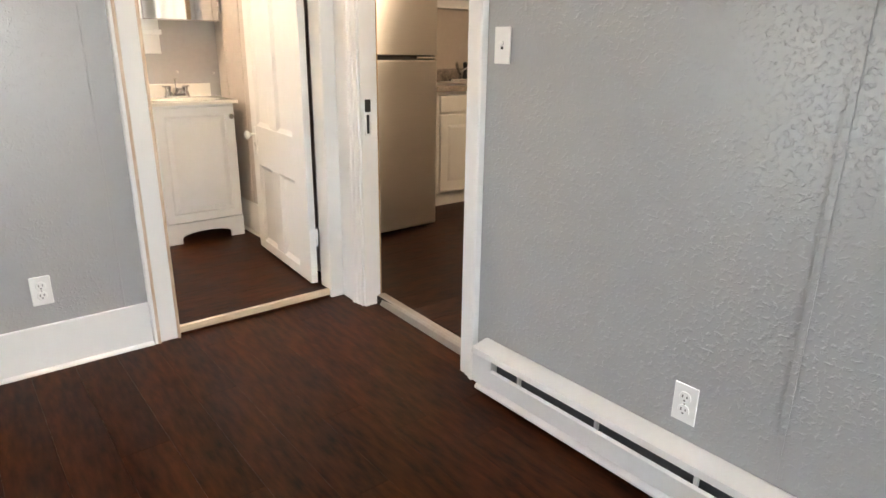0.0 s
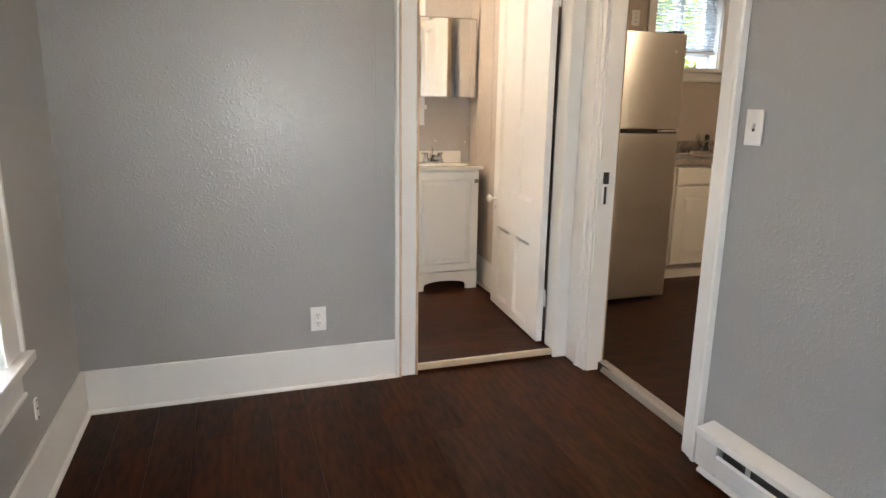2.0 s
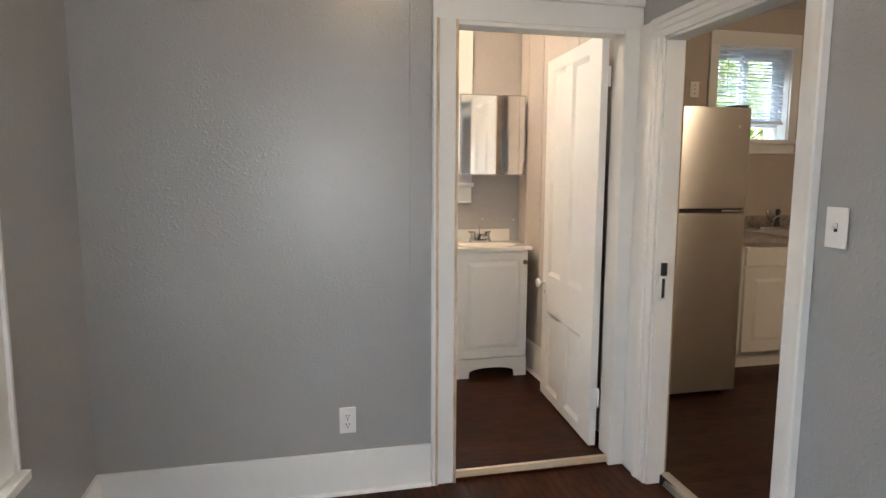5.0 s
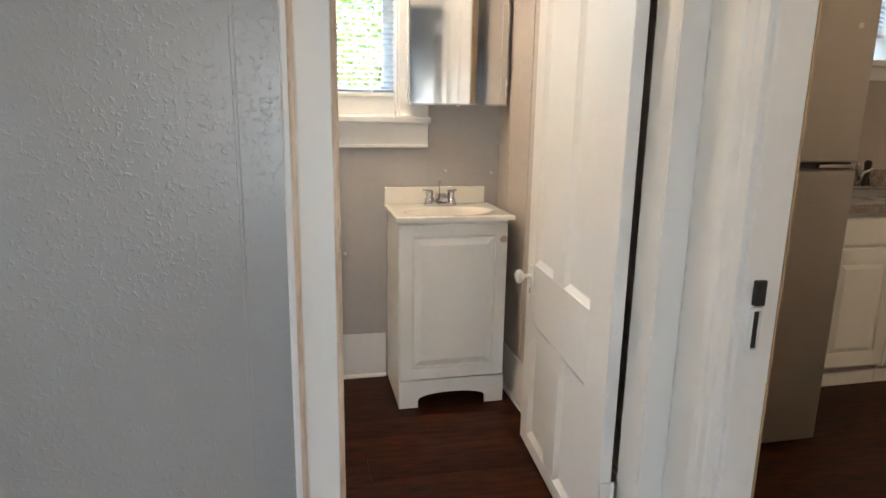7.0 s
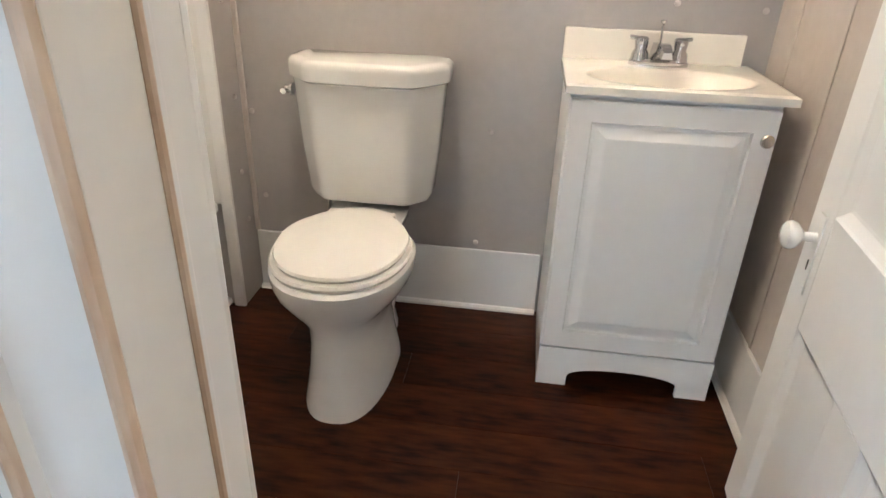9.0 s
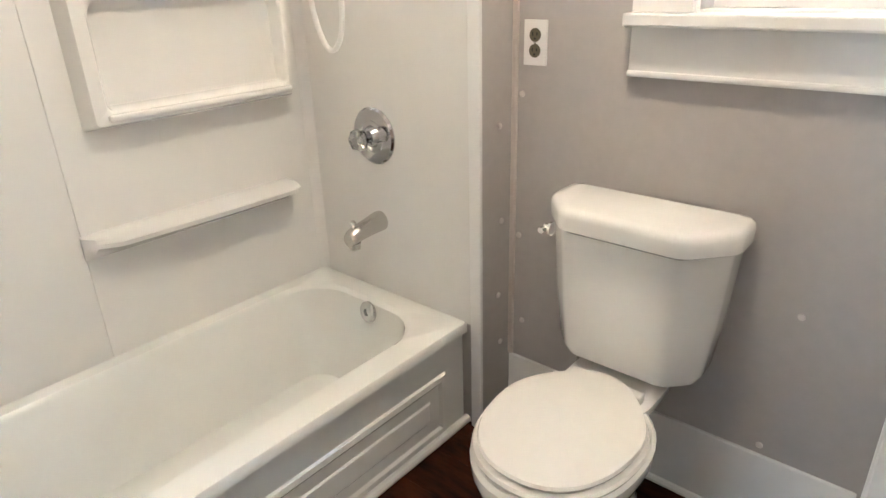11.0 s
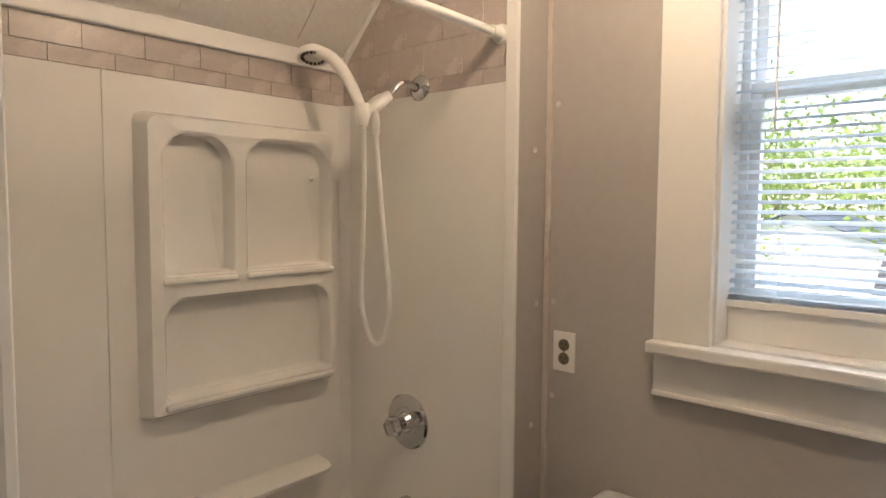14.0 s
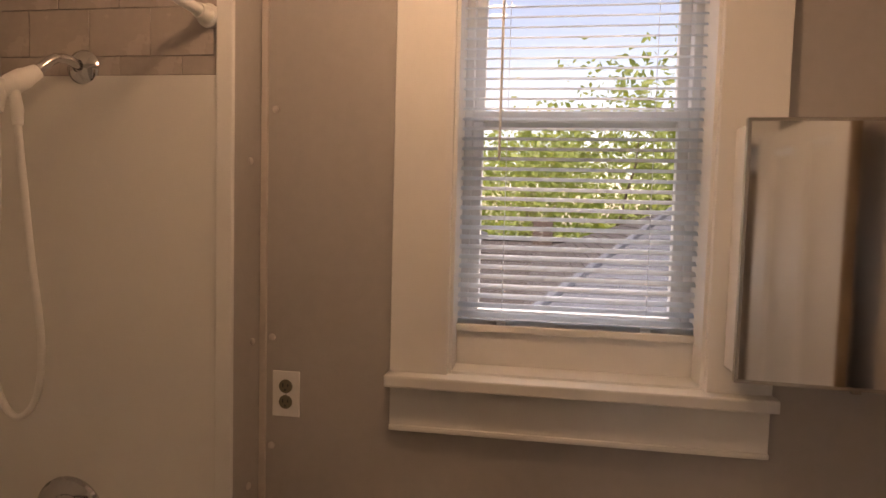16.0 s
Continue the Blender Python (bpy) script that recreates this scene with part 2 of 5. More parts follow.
def smooth_line(points, steps=6):
    """A rounded line through the points (Catmull-Rom)."""
    p = [Vector(q) for q in points]
    p = [2 * p[0] - p[1]] + p + [2 * p[-1] - p[-2]]
    out = []
    for a, b, c, d in zip(p, p[1:], p[2:], p[3:]):
        for k in range(steps):
            t = k / steps
            out.append(0.5 * (2 * b + (c - a) * t + (2 * a - 5 * b + 4 * c - d) * t * t + (3 * b - a - 3 * c + d) * t ** 3))
    return out + [p[-2]]


def stepped_panel(bm, m, w, h, steps):
    """A panel in the pose's xz plane, facing its -y: steps of (inset, y) from the outside in."""
    rings = [[m @ Vector(q) for q in ((i, y, i), (w - i, y, i), (w - i, y, h - i), (i, y, h - i))] for i, y in steps]
    return loft(bm, rings, (True, True))


def link(name, bm, mat, smooth=False):
    bmesh.ops.recalc_face_normals(bm, faces=bm.faces)
    data = bpy.data.meshes.new(name)
    bm.to_mesh(data)
    bm.free()
    data.materials.append(mat)
    if smooth:
        data.shade_smooth()
        data.set_sharp_from_angle(angle=radians(38))
    return new(name, data)


def part(name, bm, mat, parent, label="", smooth=False):
    ob = link(name, bm, mat, smooth)
    ob.parent = parent
    return tagged(ob, label)


def thing(name, label, category, m=None, group=""):
    ob = new(name)
    ob.empty_display_size = 0.1
    if m:
        ob.matrix_world = m
    return tagged(ob, label, category, group)


def structure(name, bm, mat, label, category, smooth=False):
    return tagged(link(name, bm, mat, smooth), label, category, kind="structure")


def B(*args, **kw):
    return box(bmesh.new(), *args, **kw)


def wall(bm, axis, span, face, back, z, holes=()):
    """A wall with thickness along an axis ('x' or 'y'), with holes (a0, a1, z0, z1) right through it."""
    us = sorted({*span, *[v for h in holes for v in h[:2]]})
    zs = sorted({*z, *[v for h in holes for v in h[2:]]})
    us, zs = [u for u in us if span[0] <= u <= span[1]], [v for v in zs if z[0] <= v <= z[1]]
    solid = lambda i, j: 0 <= i < len(us) - 1 and 0 <= j < len(zs) - 1 and not any(
        h[0] < (us[i] + us[i + 1]) / 2 < h[1] and h[2] < (zs[j] + zs[j + 1]) / 2 < h[3] for h in holes)
    cache = {}

    def v(i, d, j):
        if (i, d, j) not in cache:
            p = (us[i], (face, back)[d], zs[j])
            cache[i, d, j] = bm.verts.new(p if axis == "x" else (p[1], p[0], p[2]))
        return cache[i, d, j]

    for i in range(len(us) - 1):
        for j in range(len(zs) - 1):
            if solid(i, j):
                for d in (0, 1):
                    bm.faces.new((v(i, d, j), v(i + 1, d, j), v(i + 1, d, j + 1), v(i, d, j + 1)))
                for di, dj, a, b in ((-1, 0, (i, j), (i, j + 1)), (1, 0, (i + 1, j), (i + 1, j + 1)), (0, -1, (i, j), (i + 1, j)), (0, 1, (i, j + 1), (i + 1, j + 1))):
                    if not solid(i + di, j + dj):
                        bm.faces.new((v(a[0], 0, a[1]), v(b[0], 0, b[1]), v(b[0], 1, b[1]), v(a[0], 1, a[1])))
    return bm


# ---- the plan ----
WEST, SOUTH, EAST = -0.10, -1.60, 2.16          # bedroom: inner faces
PART, PART_BACK = 3.175, 3.257                  # partition to the bathroom
BATH_BACK, BATH_EAST = 4.765, 2.228
BF = 0.045                                      # bathroom and kitchen floors lie a little higher
PLUMB, TUB_X, TRIM_X = 4.62, 0.645, 0.692        # plumbing wall, tub apron, end of the plumbing wall
SLOPE_Z, SLOPE = 2.160, 0.78                     # underside of the roof: z at x = 0, rise
FLAT = 2.62
KITCHEN_EAST, KITCHEN_SOUTH = 5.0, 0.6
DOOR_L, DOOR_R, DOOR_H = 1.366, 2.120, 2.008     # bathroom doorway
JAMB_L = 1.354                                  # its left jamb, behind the casing's edge
KD_A, KD_B, KD_H = 2.175, 2.965, 1.945           # kitchen doorway, along y
WW = (1.50, 2.325, 0.553, 1.565)                  # west window hole
BW = (1.160, 1.735, 1.312, 2.37)                # bathroom window hole
KW = (3.757, 4.40, 1.64, 2.33)                   # kitchen window hole
SW = (0.72, 1.48, 0.75, 1.85)                   # south window hole


def wx(y):
    """The east wall's face runs slightly out of square towards the bathroom."""
    return EAST + max(0.0, y - 2.04) * 0.045


def skew(bm):
    for v in bm.verts:
        v.co.x += wx(v.co.y) - EAST
    return bm


structure("wall_west", wall(bmesh.new(), "y", (SOUTH, 5.0), WEST, WEST - 0.14, (-0.2, 2.04), [WW]), WALL_SMOOTH, "grey satin-painted wall with a window under the roof slope", "wall")
structure("wall_south", wall(bmesh.new(), "x", (WEST - 0.14, 2.40), SOUTH, SOUTH - 0.14, (-0.2, FLAT + 0.05), [SW]), WALL_SMOOTH, "grey satin-painted wall with a window", "wall")
structure("wall_bathroom_partition", wall(bmesh.new(), "x", (WEST, 2.20), PART, PART_BACK, (0, FLAT), [(JAMB_L - 0.004, DOOR_R, -1, DOOR_H)]), WALL_SMOOTH, "grey satin-painted textured partition with a doorway", "wall")
structure("wall_east", skew(wall(bmesh.new(), "y", (SOUTH, PART), EAST, EAST + 0.075, (0, FLAT), [(KD_A, KD_B, -1, KD_H)])), WALL, "grey satin-painted wall with heavy trowel texture", "wall")
structure("wall_bath_east", wall(bmesh.new(), "y", (PART_BACK, BATH_BACK), BATH_EAST, BATH_EAST + 0.06, (0, FLAT)), BATH_SIDE, "greige painted plank wall in the bathroom", "wall")
structure("wall_north", wall(bmesh.new(), "x", (WEST - 0.14, KITCHEN_EAST + 0.14), BATH_BACK, BATH_BACK + 0.24, (-0.2, FLAT + 0.05), [BW, KW]), BATH, "warm grey painted panel wall with small windows", "wall")
structure("wall_kitchen_lining", wall(bmesh.new(), "x", (BATH_EAST + 0.06, KITCHEN_EAST), BATH_BACK - 0.006, BATH_BACK - 0.001, (0, FLAT), [KW]), KITCHEN, "tan painted kitchen wall", "wall")
structure("wall_kitchen_west", wall(bmesh.new(), "y", (PART_BACK, BATH_BACK - 0.006), BATH_EAST + 0.0605, BATH_EAST + 0.07, (0, FLAT)), KITCHEN, "tan painted kitchen wall", "wall")
structure("wall_kitchen_east", wall(bmesh.new(), "y", (KITCHEN_SOUTH, BATH_BACK), KITCHEN_EAST, KITCHEN_EAST + 0.14, (-0.2, FLAT)), KITCHEN, "tan painted kitchen wall", "wall")
structure("wall_kitchen_south", wall(bmesh.new(), "x", (EAST + 0.075, KITCHEN_EAST), KITCHEN_SOUTH, KITCHEN_SOUTH - 0.14, (-0.2, FLAT)), KITCHEN, "tan painted kitchen wall", "wall")
structure("floor", B(WEST - 0.14, 2.40, SOUTH - 0.14, PART_BACK, -0.2, -0.0045), SUBFLOOR, "dark walnut vinyl plank floor", "floor")

BATH_SLOPE_Z, BATH_SLOPE = 2.165, 1.02
bm = bmesh.new()
box(bm, WEST - 0.14, 2.20, PART_BACK - 0.004, BATH_BACK + 0.16, -0.2, BF - 0.0045)
box(bm, JAMB_L, DOOR_R - 0.002, PART + 0.013, PART_BACK - 0.004, -0.2, BF - 0.0045)
box(bm, 2.262, KITCHEN_EAST + 0.14, KITCHEN_SOUTH - 0.14, BATH_BACK + 0.16, -0.2, BF - 0.0045)
structure("floor_raised", bm, SUBFLOOR, "dark walnut vinyl plank floor of bathroom and kitchen", "floor")


def roof_side(name, z, rise, y0, y1, x_end, label):
    """A ceiling that slopes up from the eaves, then runs flat."""
    run, low = (FLAT - z) / rise, WEST - 0.14
    bm = sweep(bmesh.new(), [(low, z + rise * low), (run, FLAT), (x_end, FLAT), (x_end, FLAT + 0.1), (run - 0.05, FLAT + 0.1), (low, z + rise * low + 0.12)], Matrix.Translation((0, y0, 0)), y1 - y0)
    return structure(name, bm, CEILING, label, "ceiling")


roof_side("ceiling", SLOPE_Z, SLOPE, SOUTH - 0.14, PART_BACK, 2.22, "off-white ceiling, sloped along the eaves")
roof_side("ceiling_bath", BATH_SLOPE_Z, BATH_SLOPE, PART_BACK, BATH_BACK + 0.16, BATH_EAST + 0.06, "off-white bathroom ceiling, sloped over the tub")
structure("ceiling_kitchen", B(2.22, KITCHEN_EAST + 0.14, KITCHEN_SOUTH - 0.14, BATH_BACK + 0.16, FLAT, FLAT + 0.1), CEILING, "off-white kitchen ceiling", "ceiling")


# ---- trim: casings, baseboards, thresholds ----
def casing_profile(w, t=0.02):
    """Flat casing with a raised bead at the outer edge and a small one at the inner edge (x across, z proud)."""
    return [(0, 0), (0, t), (0.004, t + 0.004), (0.010, t + 0.004), (0.014, t), (w - 0.030, t), (w - 0.026, t + 0.009), (w - 0.004, t + 0.011), (w, t + 0.006), (w, 0)]


def strip(name, p0, p1, out, w, t, mat, label, category="trim", flip=False, profile=None):
    """A moulding from p0 to p1; out: the way it stands proud; the profile's x goes to the side."""
    a, b, o = Vector(p0), Vector(p1), Vector(out)
    d = (b - a).normalized()
    side = d.cross(o) * (-1 if flip else 1)
    m = Matrix((( side.x, d.x, o.x, a.x), (side.y, d.y, o.y, a.y), (side.z, d.z, o.z, a.z), (0, 0, 0, 1)))
    return sweep(bmesh.new(), profile or casing_profile(w, t), m, (b - a).length)


CAS = 0.018
door_trim = thing("door_1", "white-painted casing and jamb round the bathroom doorway", "door frame")
door_trim["kind"] = "structure"
part("casing", strip("c", (DOOR_L, PART, 0), (DOOR_L, PART, DOOR_H), (0, -1, 0), 0.11, CAS, TRIM, "", flip=True), TRIM, door_trim)
part("head_casing", B(DOOR_L - 0.108, 2.205, PART - CAS, PART, DOOR_H, DOOR_H + 0.098, bevel=0.002), TRIM, door_trim)
part("cap_moulding", B(DOOR_L - 0.115, 2.205, PART - CAS - 0.012, PART, DOOR_H + 0.098, DOOR_H + 0.120, bevel=0.005), TRIM, door_trim)
part("casing", B(DOOR_R, 2.195, PART - CAS, PART, 0, DOOR_H, bevel=0.002), TRIM, door_trim)
for x0, x1, y0 in ((JAMB_L - 0.010, JAMB_L, PART + 0.001), (DOOR_R - 0.002, DOOR_R + 0.012, PART - 0.012)):
    part("jamb", B(x0, x1, y0, PART_BACK + 0.005, 0.012, DOOR_H - 0.018, bevel=0.003), TRIM, door_trim)
part("head_jamb", B(DOOR_L, DOOR_R, PART - 0.012, PART_BACK + 0.012, DOOR_H - 0.018, DOOR_H, bevel=0.003), TRIM, door_trim)
for bx, by, br in ((DOOR_L - 0.090, PART - 0.0270, 0.0065), (DOOR_L - 0.006, PART - 0.0215, 0.0065), (JAMB_L + 0.001, PART_BACK - 0.012, 0.004)):
    part("worn_bead", tube(bmesh.new(), [(bx + 0.0006 * math.sin(9 * z), by, z) for z in (0.0, 0.3, 0.7, 1.0, 1.3, 1.7, DOOR_H)], br, 8), WORN, door_trim, "bead with paint worn to bare wood")
part("inner_casing", B(JAMB_L - 0.10, JAMB_L - 0.004, PART_BACK + 0.0055, PART_BACK + 0.050, BF, DOOR_H + 0.09, bevel=0.003), TRIM, door_trim)
part("inner_bead", tube(bmesh.new(), [(JAMB_L - 0.008 + 0.0012 * math.sin(11 * z), PART_BACK + 0.048, z) for z in (BF, 0.3, 0.6, 0.9, 1.2, 1.5, 1.8, DOOR_H)], 0.006, 8), TRIM, door_trim)
part("inner_head_casing", B(DOOR_L + 0.004, DOOR_R + 0.012, PART_BACK, PART_BACK + 0.018, DOOR_H, DOOR_H + 0.09, bevel=0.003), TRIM, door_trim)
part("riser", B(JAMB_L, DOOR_R - 0.002, PART - 0.002, PART + 0.010, 0.0, 0.012), FLOOR, door_trim, "dark walnut riser")
part("threshold", B(JAMB_L, DOOR_R - 0.002, PART - 0.006, PART + 0.013, 0.012, BF + 0.001, bevel=0.005), THRESHOLD, door_trim, "pale oak threshold nosing")

# boxed panel above the bathroom doorway
over = thing("overdoor_panel", "white-framed grey panel above the bathroom doorway", "wall panel")
over["kind"] = "structure"
z0 = DOOR_H + 0.120
part("bottom_rail", B(DOOR_L - 0.108, 2.20, PART - 0.020, PART, z0, z0 + 0.052, bevel=0.003), TRIM, over)
part("stile", B(DOOR_L - 0.11, DOOR_L + 0.003, PART - 0.020, PART, z0 + 0.052, FLAT, bevel=0.003), TRIM, over)
part("stile", B(DOOR_R - 0.002, 2.20, PART - 0.020, PART, z0 + 0.052, FLAT, bevel=0.003), TRIM, over)
part("corner_bead", tube(bmesh.new(), [(2.205, PART - 0.012, z0 + 0.0), (2.205, PART - 0.012, FLAT)], 0.010, 10), TRIM, over)
part("edge_bead", tube(bmesh.new(), [(DOOR_L - 0.114, PART - 0.012, z0 + 0.02), (DOOR_L - 0.114, PART - 0.012, FLAT)], 0.009, 10), TRIM, over)

# kitchen doorway: stepped casing, jambs with a latch
kd = thing("door_2", "white-painted stepped casing round the kitchen doorway", "door frame")
kd["kind"] = "structure"
stepped = [(0, 0), (0, 0.016), (0.030, 0.016), (0.034, 0.021), (0.056, 0.021), (0.060, 0.027), (0.078, 0.030), (0.084, 0.026), (0.084, 0)]
part("casing", skew(strip("c", (EAST, KD_A, 0), (EAST, KD_A, KD_H), (-1, 0, 0), 0.084, 0, TRIM, "", profile=stepped)), TRIM, kd)
part("casing", skew(strip("c", (EAST, KD_B, 0), (EAST, KD_B, KD_H), (-1, 0, 0), 0.084, 0, TRIM, "", flip=True, profile=stepped)), TRIM, kd)
part("casing_return", skew(B(EAST - 0.022, EAST, KD_B + 0.084, PART - CAS - 0.002, 0, KD_H + 0.08, bevel=0.006)), TRIM, kd)
part("head_casing", skew(strip("c", (EAST, KD_A - 0.084, KD_H), (EAST, KD_B + 0.084, KD_H), (-1, 0, 0), 0.084, 0, TRIM, "", profile=stepped)), TRIM, kd)
for y0, y1 in ((KD_A - 0.004, KD_A + 0.014), (KD_B - 0.014, KD_B + 0.004)):
    part("jamb", skew(B(EAST - 0.006, EAST + 0.082, y0, y1, 0, KD_H, bevel=0.002)), TRIM, kd)
part("head_jamb", skew(B(EAST - 0.006, EAST + 0.082, KD_A, KD_B, KD_H - 0.014, KD_H + 0.002, bevel=0.002)), TRIM, kd)
part("worn_edge", skew(B(EAST + 0.082, EAST + 0.088, KD_B - 0.016, KD_B + 0.004, 0.02, KD_H, bevel=0.001)), WOOD_EDGE, kd, "bare wood edge of the jamb")
lx = wx(KD_B) + 0.004
strike = part("latch_body", B(lx + 0.010, lx + 0.036, KD_B - 0.026, KD_B - 0.014, 0.948, 1.004, bevel=0.003), BLACK_IRON, kd, "black iron latch keeper")
bm = bmesh.new()
for a in ((0.008, 0.014, 0.842, 0.944), (0.032, 0.038, 0.842, 0.944), (0.014, 0.032, 0.842, 0.850), (0.014, 0.032, 0.936, 0.944)):
    box(bm, lx + a[0], lx + a[1], KD_B - 0.024, KD_B - 0.014, a[2], a[3], bevel=0.0015)
part("strike_plate", bm, PLASTIC, kd, "white open strike loop")
part("strike_slot", B(lx + 0.0142, lx + 0.0318, KD_B - 0.0165, KD_B - 0.0142, 0.8505, 0.9355), SLOT, kd)
part("threshold", skew(sweep(bmesh.new(), [(0.022, 0), (0.023, 0.034), (0.030, BF), (0.042, BF + 0.004), (0.066, BF + 0.002), (0.066, 0)], pose(EAST + 0.040, KD_A + 0.014, 0), KD_B - KD_A - 0.028)), ALUMINIUM, kd, "worn metal threshold bar")


def baseboard(name, x0, x1, y0, y1, h, side, mat=TRIM, z=0.0):
    """A tall board with a rounded top and a quarter-round shoe; side: the way it faces, as (x, y)."""
    ob = structure(name, B(x0, x1, y0, y1, z, h, bevel=0.004), mat, "white-painted tall wooden baseboard", "baseboard")
    dx, dy = side
    r = 0.015
    prof = [(0, 0), (r, 0), (r * 0.92, r * 0.5), (r * 0.5, r * 0.92), (0, r)]
    bm = bmesh.new()
    if dy:
        y = y0 if dy < 0 else y1
        sweep(bm, prof, Matrix(((0, 1, 0, x0), (dy, 0, 0, y), (0, 0, 1, z), (0, 0, 0, 1))), x1 - x0)
    else:
        x = x0 if dx < 0 else x1
        sweep(bm, [(q * dx, z) for q, z in prof], Matrix.Translation((x, y0, z)), y1 - y0)
    part("shoe_moulding", bm, mat, ob)
    return ob


baseboard("baseboard_partition", WEST + 0.018, DOOR_L - 0.112, PART - 0.016, PART, 0.190, (0, -1))
baseboard("baseboard_west", WEST, WEST + 0.016, SOUTH, PART, 0.190, (1, 0))
baseboard("baseboard_bath_north", TRIM_X + 0.002, 1.672, BATH_BACK - 0.012, BATH_BACK, 0.268, (0, -1), z=BF)
baseboard("baseboard_bath_east", BATH_EAST - 0.012, BATH_EAST, PART_BACK + 0.02, BATH_BACK - 0.014, 0.25, (-1, 0), z=BF)


# ---- windows ----
def slat_mesh(length, width=0.025):
    bm = bmesh.new()
    n = 5
    rows = [[bm.verts.new((x, width * (k / n - 0.5), -0.0035 * (2 * k / n - 1) ** 2 + 0.0)) for k in range(n + 1)] for x in (0, length)]
    for k in range(n):
        bm.faces.new((rows[0][k], rows[0][k + 1], rows[1][k + 1], rows[1][k]))
    bmesh.ops.solidify(bm, geom=bm.faces[:], thickness=0.0007)
    data = bpy.data.meshes.new("slat")
    bm.to_mesh(data)
    bm.free()
    data.materials.append(BLIND)
    data.shade_smooth()
    return data


def window(name, label, m, w, h, slide=False, meeting=0.5, f=0.035, s=0.038):
    """A white vinyl window in the pose's xz plane, inside face to -y: frame, two sashes with glass, meeting rail."""
    win = thing(name, label, "window", m)
    win["kind"] = "structure"
    bm = bmesh.new()
    for a in ((0, w, 0, f), (0, w, h - f, h), (0, f, f, h - f), (w - f, w, f, h - f)):
        box(bm, a[0], a[1], 0.0, 0.075, a[2], a[3], bevel=0.003)
    part("window_frame", bm, SASH, win)

    def sash(x0, x1, z0, z1, y):
        b = bmesh.new()
        for a in ((x0, x1, z0, z0 + s), (x0, x1, z1 - s, z1), (x0, x0 + s, z0 + s, z1 - s), (x1 - s, x1, z0 + s, z1 - s)):
            box(b, a[0], a[1], y, y + 0.03, a[2], a[3], bevel=0.003)
        ob = part("sash", b, SASH, win)
        g = part("pane", B(x0 + s - 0.004, x1 - s + 0.004, y + 0.012, y + 0.017, z0 + s - 0.004, z1 - s + 0.004), GLASS, ob)
        g.visible_shadow = False
    if slide:
        sash(f, w * 0.52, f, h - f, 0.038)
        sash(w * 0.48, w - f, f, h - f, 0.008)
    else:
        mz = h * meeting
        sash(f, w - f, mz - 0.019, h - f, 0.038)
        sash(f, w - f, f, mz + 0.019, 0.008)
    return win


def blind(label, m, w, h, tilt, pitch=0.0240, raised=0, wand=True, drop=0.0):
    """A mini blind hanging in the pose's xz plane: head rail, single slats, bottom rail, ladder cords, wand."""
    bl = thing("window_blind", label, "blind", m, group="mini blinds")
    part("head_rail", B(0, w, -0.030, 0.0, h - 0.028, h, bevel=0.002), BLIND, bl)
    stack = 0.0026 * raised
    part("bottom_rail", B(0, w, -0.038, -0.002, 0, 0.018, bevel=0.003), PLASTIC, bl)
    data = slat_mesh(w - 0.004)
    for k in range(raised):
        s = new("slat", data)
        s.parent = bl
        s.matrix_basis = pose(0.002, -0.015, 0.0205 + 0.0026 * k, 0)
    z = 0.02 + stack + 0.012
    k = 0
    while z < h - 0.034:
        s = new("slat", data)
        s.parent = bl
        s.matrix_basis = pose(0.002, -0.015, z, tilt + 1.2 * math.sin(7 * z), 0.12 * math.sin(23 * z), 0)
        z += pitch
    for x in (w * 0.2, w * 0.8):
        part("ladder_cord", tube(bmesh.new(), [(x, -0.028, 0.01), (x, -0.028, h - 0.02)], 0.0008, 6), BLIND, bl)
        part("cord_knob", B(x - 0.012, x + 0.012, -0.030, -0.002, 0.010, 0.028, bevel=0.004), BLIND, bl)
    if wand:
        part("tilt_wand", tube(bmesh.new(), [(w * 0.17, -0.036, h - 0.02), (w * 0.17, -0.038, h - 0.02 - drop)], 0.0035, 6), PLASTIC, bl, "clear grey tilt wand")
    return bl


